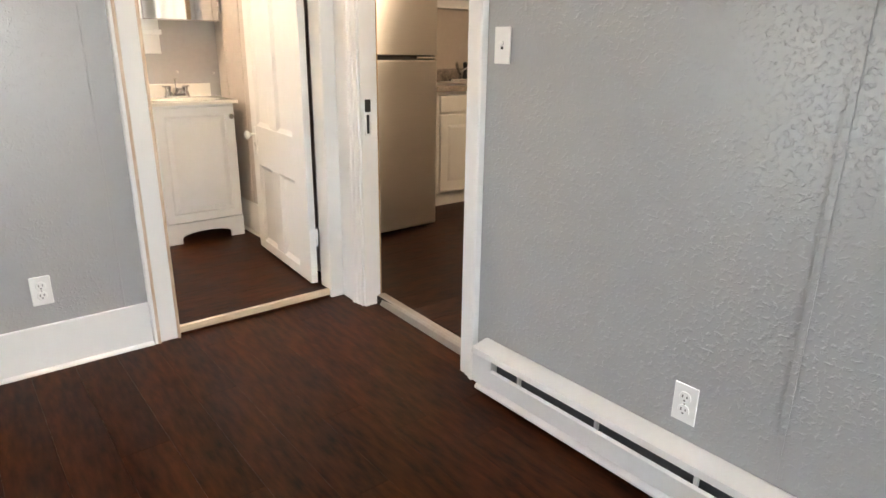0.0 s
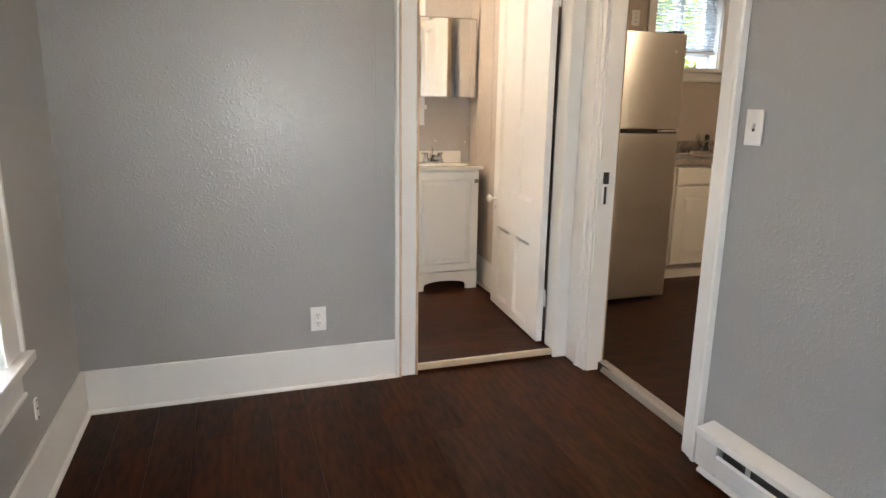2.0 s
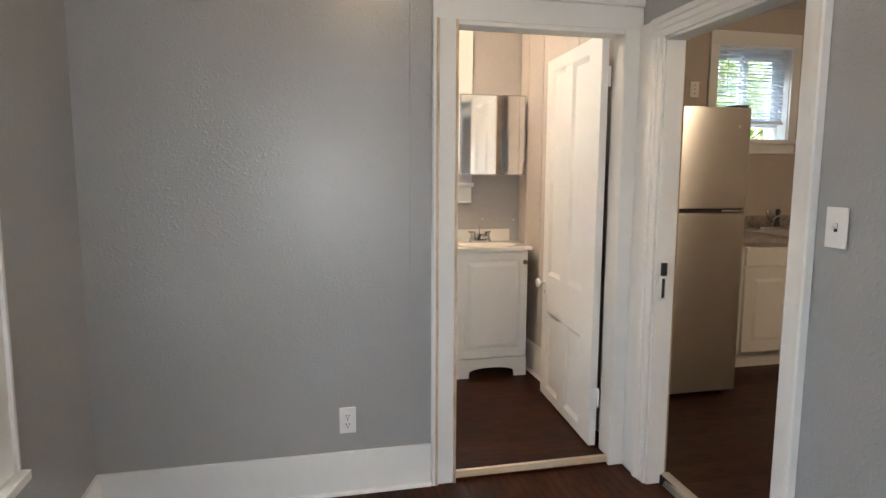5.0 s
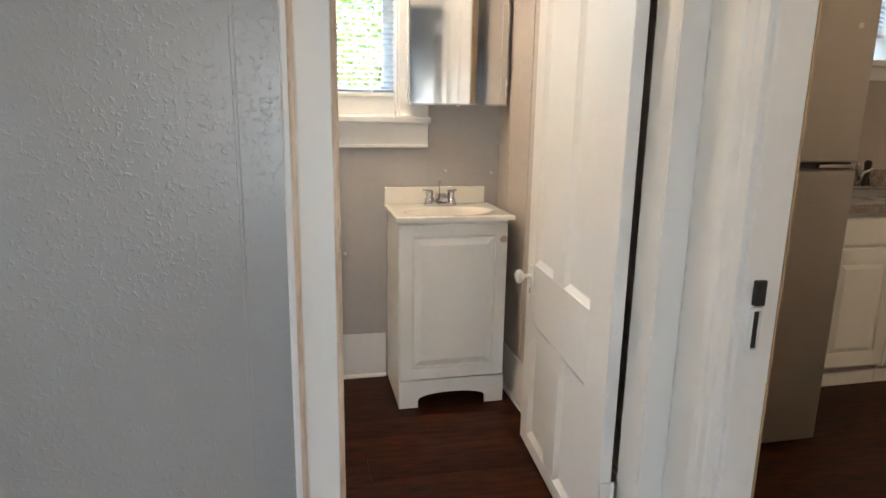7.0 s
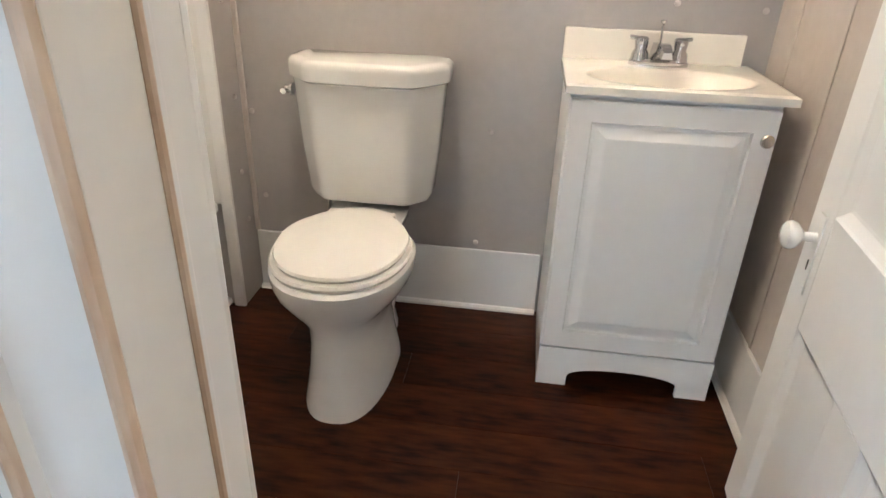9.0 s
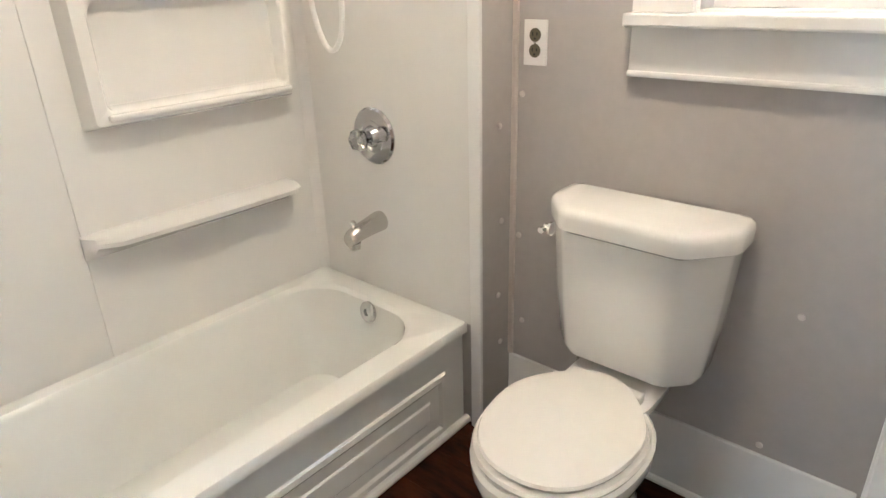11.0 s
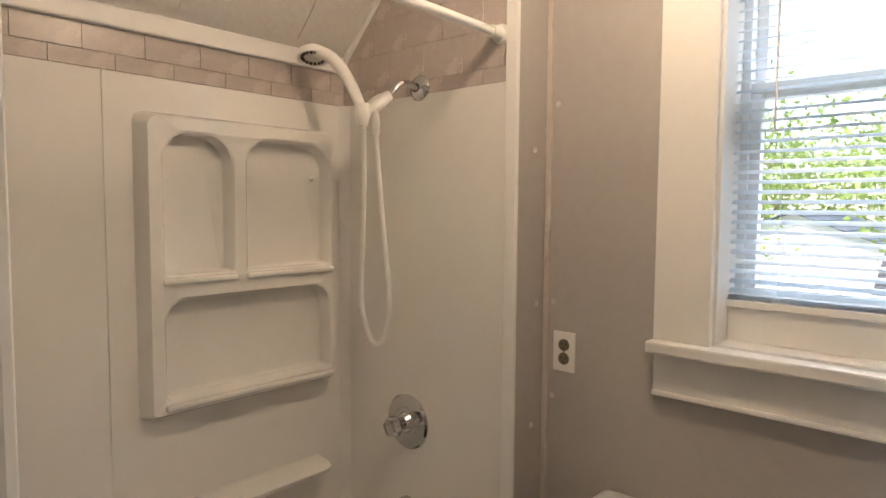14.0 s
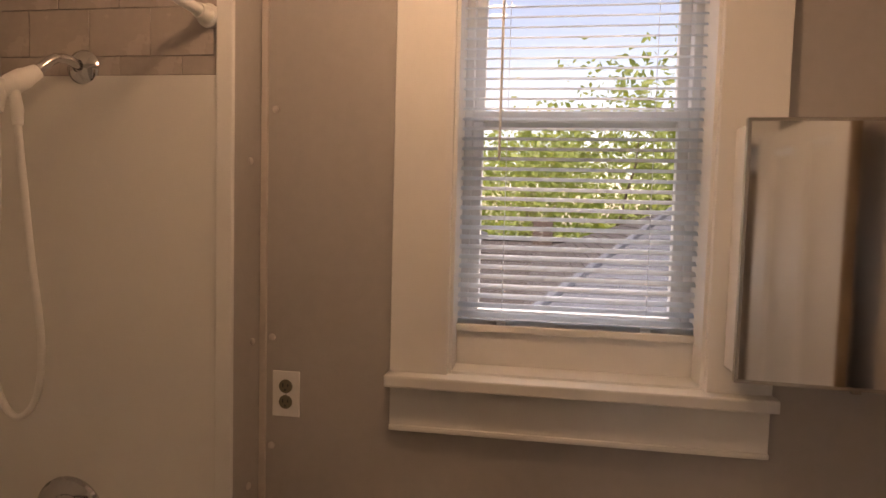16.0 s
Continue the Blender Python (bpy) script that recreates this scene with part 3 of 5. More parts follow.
def window_trim(name, label, m, w, h, side=0.12, head=0.12, apron=0.12, stool=0.03, depth=0.0, ears=0.008, bead=0.0):
    """Casing, stool and apron round a window hole of w by h, in the pose's xz plane, room side to -y."""
    t = thing(name, label, "window trim", m)
    t["kind"] = "structure"
    c = 0.022
    part("side_casing", B(-side, 0, -c, 0, 0, h, bevel=0.003), TRIM, t)
    part("side_casing", B(w, w + side, -c, 0, 0, h, bevel=0.003), TRIM, t)
    part("head_casing", B(-side, w + side, -c, 0, h, h + head, bevel=0.003), TRIM, t)
    if bead:
        for x in (-side - bead, w + side):
            part("back_band", B(x, x + bead, -c - 0.010, 0, 0, h + head + bead, bevel=0.004), TRIM, t)
        part("back_band", B(-side, w + side, -c - 0.010, 0, h + head, h + head + bead, bevel=0.004), TRIM, t)
    part("stool", B(-side - ears, w + side + ears, -c - 0.034, 0.0, -stool, 0, bevel=0.005), TRIM, t)
    ap = part("apron", B(-side, w + side, -0.016, 0, -stool - apron, -stool, bevel=0.003), TRIM, t)
    part("apron_bead", B(-side, w + side, -0.026, -0.016, -stool - apron, -stool - apron + 0.014, bevel=0.005), TRIM, ap)
    lin = bmesh.new()
    for a in ((-0.002, 0.008, 0, h), (w - 0.008, w + 0.002, 0, h), (0.008, w - 0.008, h - 0.008, h)):
        box(lin, a[0], a[1], -0.004, depth, a[2], a[3])
    part("reveal", lin, TRIM, t)
    part("inner_sill", B(0.0, w, -0.002, depth, -0.004, 0.006, bevel=0.002), TRIM, t)
    return t


# bathroom window
m = Matrix.Translation((BW[0], BATH_BACK, BW[2]))
bw, bh = BW[1] - BW[0], BW[3] - BW[2]
window_trim("trim_bath_window", "white-painted wide flat casing with stool and apron", m, bw, bh, 0.138, 0.13, 0.112, 0.029, 0.18, 0.006)
bt = part("filler_board", B(BW[0] + 0.008, BW[1] - 0.008, BATH_BACK + 0.075, BATH_BACK + 0.110, BW[2] + 0.006, BW[2] + 0.090, bevel=0.002), TRIM, door_trim)
bt.parent = None
bt.name = "trim_filler_board"
tagged(bt, "white-painted filler board under the bathroom blind", "trim", kind="structure")
window("window_1", "white vinyl double-hung bathroom window", m @ Matrix.Translation((0.008, 0.122, 0.09)), bw - 0.016, bh - 0.10, meeting=0.55, f=0.020, s=0.026)
blind("white vinyl mini blind with open slats over the bathroom window", Matrix.Translation((BW[0] + 0.004, BATH_BACK + 0.102, BW[2] + 0.090)), bw - 0.008, bh - 0.100, 22, raised=4, drop=0.52)

# kitchen window
m = Matrix.Translation((KW[0], BATH_BACK - 0.006, KW[2]))
kw, kh = KW[1] - KW[0], KW[3] - KW[2]
window_trim("trim_kitchen_window", "white-painted casing with stool and apron", m, kw, kh, 0.07, 0.10, 0.075, 0.03, 0.09, 0.02, 0.0)
window("window_2", "white vinyl sliding kitchen window", m @ Matrix.Translation((0.008, 0.088, 0.10)), kw - 0.016, kh - 0.11, slide=True)
blind("white vinyl mini blind in the kitchen, slats open", Matrix.Translation((KW[0] + 0.012, BATH_BACK + 0.055, KW[2] + 0.12)), kw - 0.024, kh - 0.125, 42, raised=4, drop=0.35)

# west window of the bedroom
west = pose(WEST, WW[0], WW[2], 0, 0, 90)
ww, wh = WW[1] - WW[0], WW[3] - WW[2]
window_trim("trim_west_window", "white-painted casing with a raised back band, stool and apron", west, ww, wh, 0.125, 0.10, 0.11, 0.03, 0.09, 0.02, 0.018)
window("window_3", "white vinyl double-hung bedroom window", west @ Matrix.Translation((0.008, 0.062, 0.008)), ww - 0.016, wh - 0.016)
blind("white vinyl mini blind, slats tilted half open", west @ Matrix.Translation((0.020, 0.048, 0.012)), ww - 0.04, wh - 0.02, 26, drop=0.5)

# south window of the bedroom
south = pose(SW[1], SOUTH, SW[2], 0, 0, 180)
sw_, sh_ = SW[1] - SW[0], SW[3] - SW[2]
window_trim("trim_south_window", "white-painted casing with stool and apron", south, sw_, sh_, 0.11, 0.11, 0.11, 0.03, 0.09, 0.02)
window("window_4", "white vinyl double-hung bedroom window", south @ Matrix.Translation((0.008, 0.062, 0.008)), sw_ - 0.016, sh_ - 0.016)


# ---- electrical plates ----
RECEPTACLE = material("olive_brown_receptacle", (0.13, 0.115, 0.075), 0.4)


def plate(kind, m, label, w=0.070, h=0.114, face=None):
    """A wall plate facing the pose's -y: duplex outlet, toggle switch or jack."""
    p = thing({"outlet": "wall_outlet", "switch": "light_switch", "jack": "wall_jack"}[kind], label, "electrical fitting", m, group="wall plates")
    part("cover_plate", B(-w / 2, w / 2, -0.006, 0, -h / 2, h / 2, bevel=0.0025), PLASTIC, p)
    if kind == "outlet":
        for s in (-1, 1):
            r = part("receptacle", lathe(bmesh.new(), [(0.0172, 0), (0.0172, 0.0022), (0.0160, 0.003)], pose(0, -0.0055, s * 0.0195, 90, 0, 0), 20), face or PLASTIC, p)
            for x, hh in ((-0.0065, 0.009), (0.0065, 0.007)):
                part("slot", B(x - 0.0016, x + 0.0016, -0.0094, -0.0085, s * 0.0195 + 0.003 - hh / 2, s * 0.0195 + 0.003 + hh / 2), SLOT, r)
            part("slot", B(-0.0026, 0.0026, -0.0094, -0.0085, s * 0.0195 - 0.011, s * 0.0195 - 0.0065), SLOT, r)
        part("screw", lathe(bmesh.new(), [(0.0028, 0), (0.0028, 0.0012)], pose(0, -0.0058, 0, 90, 0, 0), 10), NICKEL, p)
    elif kind == "switch":
        part("toggle_slot", B(-0.0055, 0.0055, -0.0066, -0.0055, -0.012, 0.012), SLOT, p)
        b = B(-0.0042, 0.0042, -0.020, 0.0, -0.006, 0.006, bevel=0.0015)
        bmesh.ops.rotate(b, verts=b.verts, cent=(0, 0, 0), matrix=Matrix.Rotation(radians(-28), 3, "X"))
        part("toggle", b, PLASTIC, p)
        for z in (-0.030, 0.030):
            part("screw", lathe(bmesh.new(), [(0.0026, 0), (0.0026, 0.0012)], pose(0, -0.0058, z, 90, 0, 0), 10), PLASTIC, p)
    else:
        for z in (-0.03, 0.0, 0.03):
            part("screw", lathe(bmesh.new(), [(0.004, 0), (0.004, 0.002)], pose(0, -0.0058, z, 90, 0, 0), 10), SLOT, p)
    return p


plate("outlet", pose(0.891, PART, 0.328), "white duplex outlet low on the grey partition")
plate("outlet", pose(EAST, 1.239, 0.306, 0, 0, -90), "white duplex outlet above the baseboard heater")
plate("switch", pose(EAST, 2.015, 1.240, 0, 0, -90), "white toggle light switch beside the kitchen doorway")
plate("outlet", pose(0.757, BATH_BACK, 1.234), "white duplex outlet with brown sockets on the bathroom wall", face=RECEPTACLE)
plate("jack", pose(3.578, BATH_BACK - 0.006, 1.998), "white blank plate with screws beside the kitchen window")
plate("jack", pose(WEST, 2.58, 0.31, 0, 0, 90), "small white cable plate low on the window wall", 0.03, 0.07)


# ---- bedroom: electric baseboard heater ----
def heater():
    ht = thing("baseboard_heater", "white enamelled electric baseboard heater along the grey wall", "heater")
    y0, y1 = -0.10, 2.035
    front = EAST - 0.072
    part("back_plate", B(EAST - 0.012, EAST - 0.001, y0, y1, 0.025, 0.197, bevel=0.002), HEATER, ht)
    bm = sweep(bmesh.new(), [(0, 0), (0.060, 0.012), (0.060, 0.018), (-0.008, 0.004), (-0.012, -0.016), (-0.007, -0.016)], pose(front + 0.002, y0, 0.180), y1 - y0)
    part("top_cover", bm, HEATER, ht)
    bm = sweep(bmesh.new(), [(0, 0.052), (-0.004, 0.056), (-0.004, 0.118), (0.004, 0.126), (0.006, 0.122), (0.001, 0.115), (0.001, 0.056)], pose(front, y0 + 0.10, 0), y1 - y0 - 0.20)
    part("front_panel", bm, HEATER, ht)
    part("toe_flange", sweep(bmesh.new(), [(0.012, 0.022), (-0.006, 0.022), (-0.006, 0.030), (0.012, 0.050), (0.016, 0.050), (0.016, 0.022)], pose(front, y0 + 0.02, 0), y1 - y0 - 0.04), HEATER, ht)
    for a in (y0, y1 - 0.10):
        part("end_box", B(front - 0.003, EAST - 0.012, a, a + 0.10, 0.045, 0.176, bevel=0.003), HEATER, ht)
    part("heat_exchanger", B(front + 0.018, EAST - 0.016, y0 + 0.11, y1 - 0.11, 0.06, 0.15), FIN, ht, "dark metal fins inside the slot")
    for k in range(6):
        yy = y0 + 0.25 + k * 0.33
        part("bracket", B(front + 0.004, front + 0.016, yy, yy + 0.012, 0.12, 0.178, bevel=0.001), HEATER, ht)
    return ht


heater()
# wall-panel joint covered by a flat batten
structure("trim_batten", B(EAST - 0.002, EAST, 0.978, 0.994, 0.21, FLAT, bevel=0.0009), WALL, "grey painted joint batten on the wall", "trim")


# ---- bathroom door, open into the bathroom ----
def panel_door(w=0.785, h=1.958, t=0.035):
    """Four-panel door: x from the free edge to the hinges, faces at y = 0 and y = t."""
    d = thing("panel_door", "white-painted four-panel wooden door standing open", "door")
    st, hung, top, lock0, lock1, bot = 0.092, 0.152, 0.072, 0.513, 0.738, 0.055
    ma, mb = 0.302, 0.412                        # the mullion
    for x0, x1 in ((0, st), (w - hung, w)):
        part("stile", B(x0, x1, 0, t, 0, h, bevel=0.003), DOOR, d)
    for z0, z1 in ((0, bot), (lock0, lock1), (h - top, h)):
        part("rail", B(st, w - hung, 0.0005, t - 0.0005, z0, z1, bevel=0.002), DOOR, d)
    for z0, z1 in ((bot, lock0), (lock1, h - top)):
        part("mullion", B(ma, mb, 0.0005, t - 0.0005, z0, z1, bevel=0.002), DOOR, d)
        for x0, x1 in ((st, ma), (mb, w - hung)):
            bm = bmesh.new()
            for y, s in ((0.0, 1), (t, -1)):
                rings = [[(x0 + i, y + s * dy, z0 + i), (x1 - i, y + s * dy, z0 + i), (x1 - i, y + s * dy, z1 - i), (x0 + i, y + s * dy, z1 - i)]
                         for i, dy in ((0, 0.001), (0.004, 0.004), (0.020, 0.013), (0.026, 0.014))]
                loft(bm, rings, (False, True))
            part("panel", bm, DOOR, d)
    kz = 0.683
    part("worn_edge", B(-0.0015, 0.002, 0.0015, t - 0.0015, 0.002, h - 0.002), WOOD_EDGE, d, "bare wood free edge")
    for s, y in ((-1, 0.0), (1, t)):
        e = part("escutcheon", B(0.040, 0.070, min(y, y + s * 0.004), max(y, y + s * 0.004), kz - 0.112, kz + 0.045, bevel=0.002), DOOR, d, "white-painted worn keyhole plate")
        part("keyhole", B(0.052, 0.058, min(y + s * 0.0041, y + s * 0.0046), max(y + s * 0.0041, y + s * 0.0046), kz - 0.065, kz - 0.045), SLOT, e)
        if s < 0:
            part("knob", lathe(bmesh.new(), [(0.009, 0), (0.009, 0.018), (0.008, 0.026), (0.016, 0.032), (0.025, 0.040), (0.027, 0.048), (0.024, 0.056), (0.014, 0.062), (0.002, 0.064)],
                               pose(0.055, y, kz, 90, 0, 0), 24), CHINA, d, "chipped white porcelain knob", smooth=True)
    for hz in (0.20, 1.72):
        hg = part("hinge", lathe(bmesh.new(), [(0.006, 0), (0.006, 0.085), (0.004, 0.092)], pose(w + 0.008, t + 0.002, hz), 12), DOOR, d, "white-painted butt hinge")
        part("hinge_leaf", B(w, w + 0.004, 0.004, t + 0.002, hz, hz + 0.085), DOOR, hg)
    return d


leaf = panel_door()
ang = math.atan2(4.045 - 3.262, 2.126 - 2.064)
leaf.matrix_world = Matrix.Translation((2.064 + 0.785 * math.cos(ang), 3.262 + 0.785 * math.sin(ang), BF + 0.012)) @ Matrix.Rotation(ang - math.pi, 4, "Z")
# plastered joint on the partition
structure("trim_joint_ridge", B(1.162, 1.172, PART - 0.003, PART, 0.19, FLAT, bevel=0.0025), WALL_SMOOTH, "grey painted plaster joint ridge", "trim")


# ---- bathroom: tub and surround ----
XB = -0.045                                     # back face of the tub alcove
def round_rect(x0, x1, y0, y1, z, r, n=6):
    ring = []
    for cx, cy, a0 in ((x1 - r, y1 - r, 0), (x0 + r, y1 - r, 90), (x0 + r, y0 + r, 180), (x1 - r, y0 + r, 270)):
        for k in range(n + 1):
            a = radians(a0 + 90 * k / n)
            ring.append((cx + r * math.cos(a), cy + r * math.sin(a), z))
    return ring


def bathtub():
    t = thing("bathtub", "white enamelled alcove bathtub with a panelled apron", "bathtub")
    x0, x1, y0, y1, z = XB + 0.012, TUB_X, PART_BACK + 0.010, PLUMB - 0.010, 0.432
    bm = bmesh.new()
    loft(bm, [round_rect(x0, x1, y0, y1, z - 0.03, 0.012), round_rect(x0, x1, y0, y1, z - 0.008, 0.014), round_rect(x0 + 0.006, x1 - 0.006, y0 + 0.006, y1 - 0.006, z, 0.014),
              round_rect(x0 + 0.050, x1 - 0.088, y0 + 0.07, y1 - 0.075, z, 0.15), round_rect(x0 + 0.062, x1 - 0.102, y0 + 0.085, y1 - 0.088, z - 0.012, 0.145),
              round_rect(x0 + 0.075, x1 - 0.114, y0 + 0.13, y1 - 0.100, z - 0.10, 0.13), round_rect(x0 + 0.095, x1 - 0.135, y0 + 0.22, y1 - 0.125, z - 0.26, 0.11),
              round_rect(x0 + 0.13, x1 - 0.17, y0 + 0.28, y1 - 0.165, z - 0.315, 0.08), round_rect(x0 + 0.20, x1 - 0.23, y0 + 0.36, y1 - 0.24, z - 0.325, 0.04)], (False, True))
    part("basin", bm, ENAMEL, t, smooth=True)
    bm = bmesh.new()
    xa = x1 - 0.026
    box(bm, xa - 0.014, xa, y0, y1, BF + 0.001, z - 0.030, bevel=0.003)
    ap = z - 0.030 - BF
    stepped_panel(bm, Matrix(((0, -1, 0, xa - 0.001), (1, 0, 0, y0 + 0.09), (0, 0, 1, BF + ap * 0.07), (0, 0, 0, 1))), y1 - y0 - 0.18, ap * 0.62,
                  [(0, 0.0), (0.006, -0.008), (0.024, -0.009), (0.034, -0.002), (0.072, -0.0015), (0.078, -0.006), (0.088, -0.0065)])
    part("apron", bm, ENAMEL, t, "panelled apron")
    part("overflow_plate", lathe(bmesh.new(), [(0.036, 0), (0.036, 0.006), (0.030, 0.011), (0.012, 0.012), (0.012, 0.006), (0.002, 0.006)], pose(0.300, y1 - 0.097, 0.392, 80, 0, 0), 28), CHROME, t, "tarnished chrome overflow plate", smooth=True)
    part("drain", lathe(bmesh.new(), [(0.030, 0), (0.030, 0.004), (0.024, 0.006), (0.004, 0.006)], pose(0.27, y1 - 0.30, z - 0.324), 24), CHROME, t, smooth=True)
    return t


bathtub()
structure("trim_tub_shoe", tube(bmesh.new(), [(TUB_X - 0.020, PART_BACK + 0.02, BF + 0.010), (TUB_X - 0.020, BATH_BACK - 0.02, BF + 0.010)], 0.015, 10), TRIM, "cream-painted shoe moulding along the tub", "trim")

# plumbing wall: furred out from the back wall
structure("wall_plumbing", B(WEST, TRIM_X - 0.004, PLUMB, BATH_BACK, 0, FLAT), BATH, "furred-out plumbing wall painted warm grey", "wall")
structure("trim_surround_edge", B(0.653, TRIM_X, PLUMB - 0.014, PLUMB - 0.0005, BF, FLAT, bevel=0.004), TRIM, "white-painted edge strip beside the tub surround", "trim")
structure("trim_corner_strip", B(TRIM_X - 0.003, TRIM_X + 0.013, BATH_BACK - 0.012, BATH_BACK - 0.0005, 0.27, FLAT, bevel=0.003), BATH_SIDE, "greige painted corner strip", "trim")
structure("wall_tub_lining", B(WEST, XB, PART_BACK, PLUMB, 0, 2.13), BATH, "lining wall behind the tub", "wall")


def shelf_unit():
    """Moulded back wall of the surround: smooth sheets, a raised caddy with three niches, a long ledge."""
    s = thing("tub_surround", "white moulded acrylic tub surround with shelves", "tub surround")
    top = 1.980
    part("end_sheet", B(XB + 0.002, 0.653, PLUMB - 0.008, PLUMB - 0.0005, 0.42, top, bevel=0.002), ACRYLIC, s)
    part("end_sheet", B(XB + 0.002, 0.653, PART_BACK + 0.0005, PART_BACK + 0.008, 0.42, top, bevel=0.002), ACRYLIC, s)
    part("side_sheet", B(XB + 0.0005, XB + 0.008, PART_BACK + 0.008, 3.848, 0.42, top, bevel=0.002), ACRYLIC, s)
    part("back_sheet", B(XB + 0.0005, XB + 0.013, 3.838, PLUMB - 0.008, 0.42, top, bevel=0.004), ACRYLIC, s)
    part("corner_cove", sweep(bmesh.new(), [(0, 0), (0.028, 0), (0.012, -0.010), (0.003, -0.028)][::-1], Matrix(((1, 0, 0, XB + 0.013), (0, 0, 1, PLUMB - 0.008), (0, 1, 0, 0.42), (0, 0, 0, 1))), top - 0.42), ACRYLIC, s, smooth=True)
    # caddy: a raised frame with rounded niche openings
    y0, y1, z0, z1, xb, xf = 3.924, 4.522, 1.078, 1.872, XB + 0.011, XB + 0.072
    niches = ((3.956, 4.166, 1.440, 1.840, 0.075, 0.012), (4.200, 4.508, 1.440, 1.840, 0.075, 0.012), (3.956, 4.508, 1.106, 1.392, 0.060, 0.012))
    bm = bmesh.new()

    def ring_yz(ya, yb, za, zb, rt, rb, x, n=8):
        out = []
        for cy, cz, a0, r in ((yb - rt, zb - rt, 0, rt), (ya + rt, zb - rt, 90, rt), (ya + rb, za + rb, 180, rb), (yb - rb, za + rb, 270, rb)):
            for k in range(n + 1):
                a = radians(a0 + 90 * k / n)
                out.append((x, cy + r * math.cos(a), cz + r * math.sin(a)))
        return out
    outer = [ring_yz(y0 - d, y1 + d * 0.5, z0 - d, z1 + d, 0.03, 0.012, x) for d, x in ((0.016, xb), (0.006, xf - 0.012), (0.0, xf))]
    loft(bm, outer, (False, False))
    bm.verts.ensure_lookup_table()
    k = len(outer[0])
    boundary = [bm.verts[i] for i in range(2 * k, 3 * k)]
    fill = [bm.edges.get((boundary[i], boundary[(i + 1) % k])) for i in range(k)]
    for ya, yb, za, zb, rt, rb in niches:
        rings = [ring_yz(ya + d, yb - d, za + d, zb - d, rt, rb, x) for d, x in ((0, xf), (0.006, xf - 0.006), (0.012, XB + 0.022), (0.020, XB + 0.0165))]
        first = len(bm.verts)
        loft(bm, rings, (False, True))
        bm.verts.ensure_lookup_table()
        vs = [bm.verts[first + i] for i in range(len(rings[0]))]
        fill += [bm.edges.get((vs[i], vs[(i + 1) % len(vs)])) for i in range(len(vs))]
    bmesh.ops.triangle_fill(bm, edges=fill, use_beauty=True, normal=(1, 0, 0))
    part("shelf_caddy", bm, ACRYLIC, s, "moulded three-niche shelf caddy", smooth=True)
    for ya, yb, z in ((3.954, 4.168, 1.428), (4.198, 4.510, 1.428), (3.954, 4.510, 1.086)):
        part("shelf_lip", B(XB + 0.014, XB + 0.086, ya, yb, z, z + 0.018, bevel=0.008, segs=3), ACRYLIC, s, smooth=True)
    # ledge: tapered bull-nosed shelf
    bm = bmesh.new()
    rings = []
    for y, d in ((3.834, 0.012), (3.855, 0.055), (3.91, 0.088), (4.21, 0.102), (4.45, 0.102), (4.482, 0.088), (4.490, 0.045)):
        rings.append([(XB + 0.012, y, 0.800), (XB + 0.012 + d * 0.85, y, 0.797), (XB + 0.012 + d, y, 0.786), (XB + 0.012 + d * 0.95, y, 0.772), (XB + 0.012 + d * 0.4, y, 0.748), (XB + 0.012, y, 0.730)])
    loft(bm, rings)
    part("ledge", bm, ACRYLIC, s, "long moulded soap ledge", smooth=True)
    part("robe_hook", lathe(bmesh.new(), [(0.009, 0), (0.009, 0.004), (0.004, 0.008), (0.006, 0.014), (0.002, 0.016)], pose(XB + 0.0165, 4.470, 1.73, 0, 90, 0), 14), ACRYLIC, s, smooth=True)
    return s


shelf_unit()


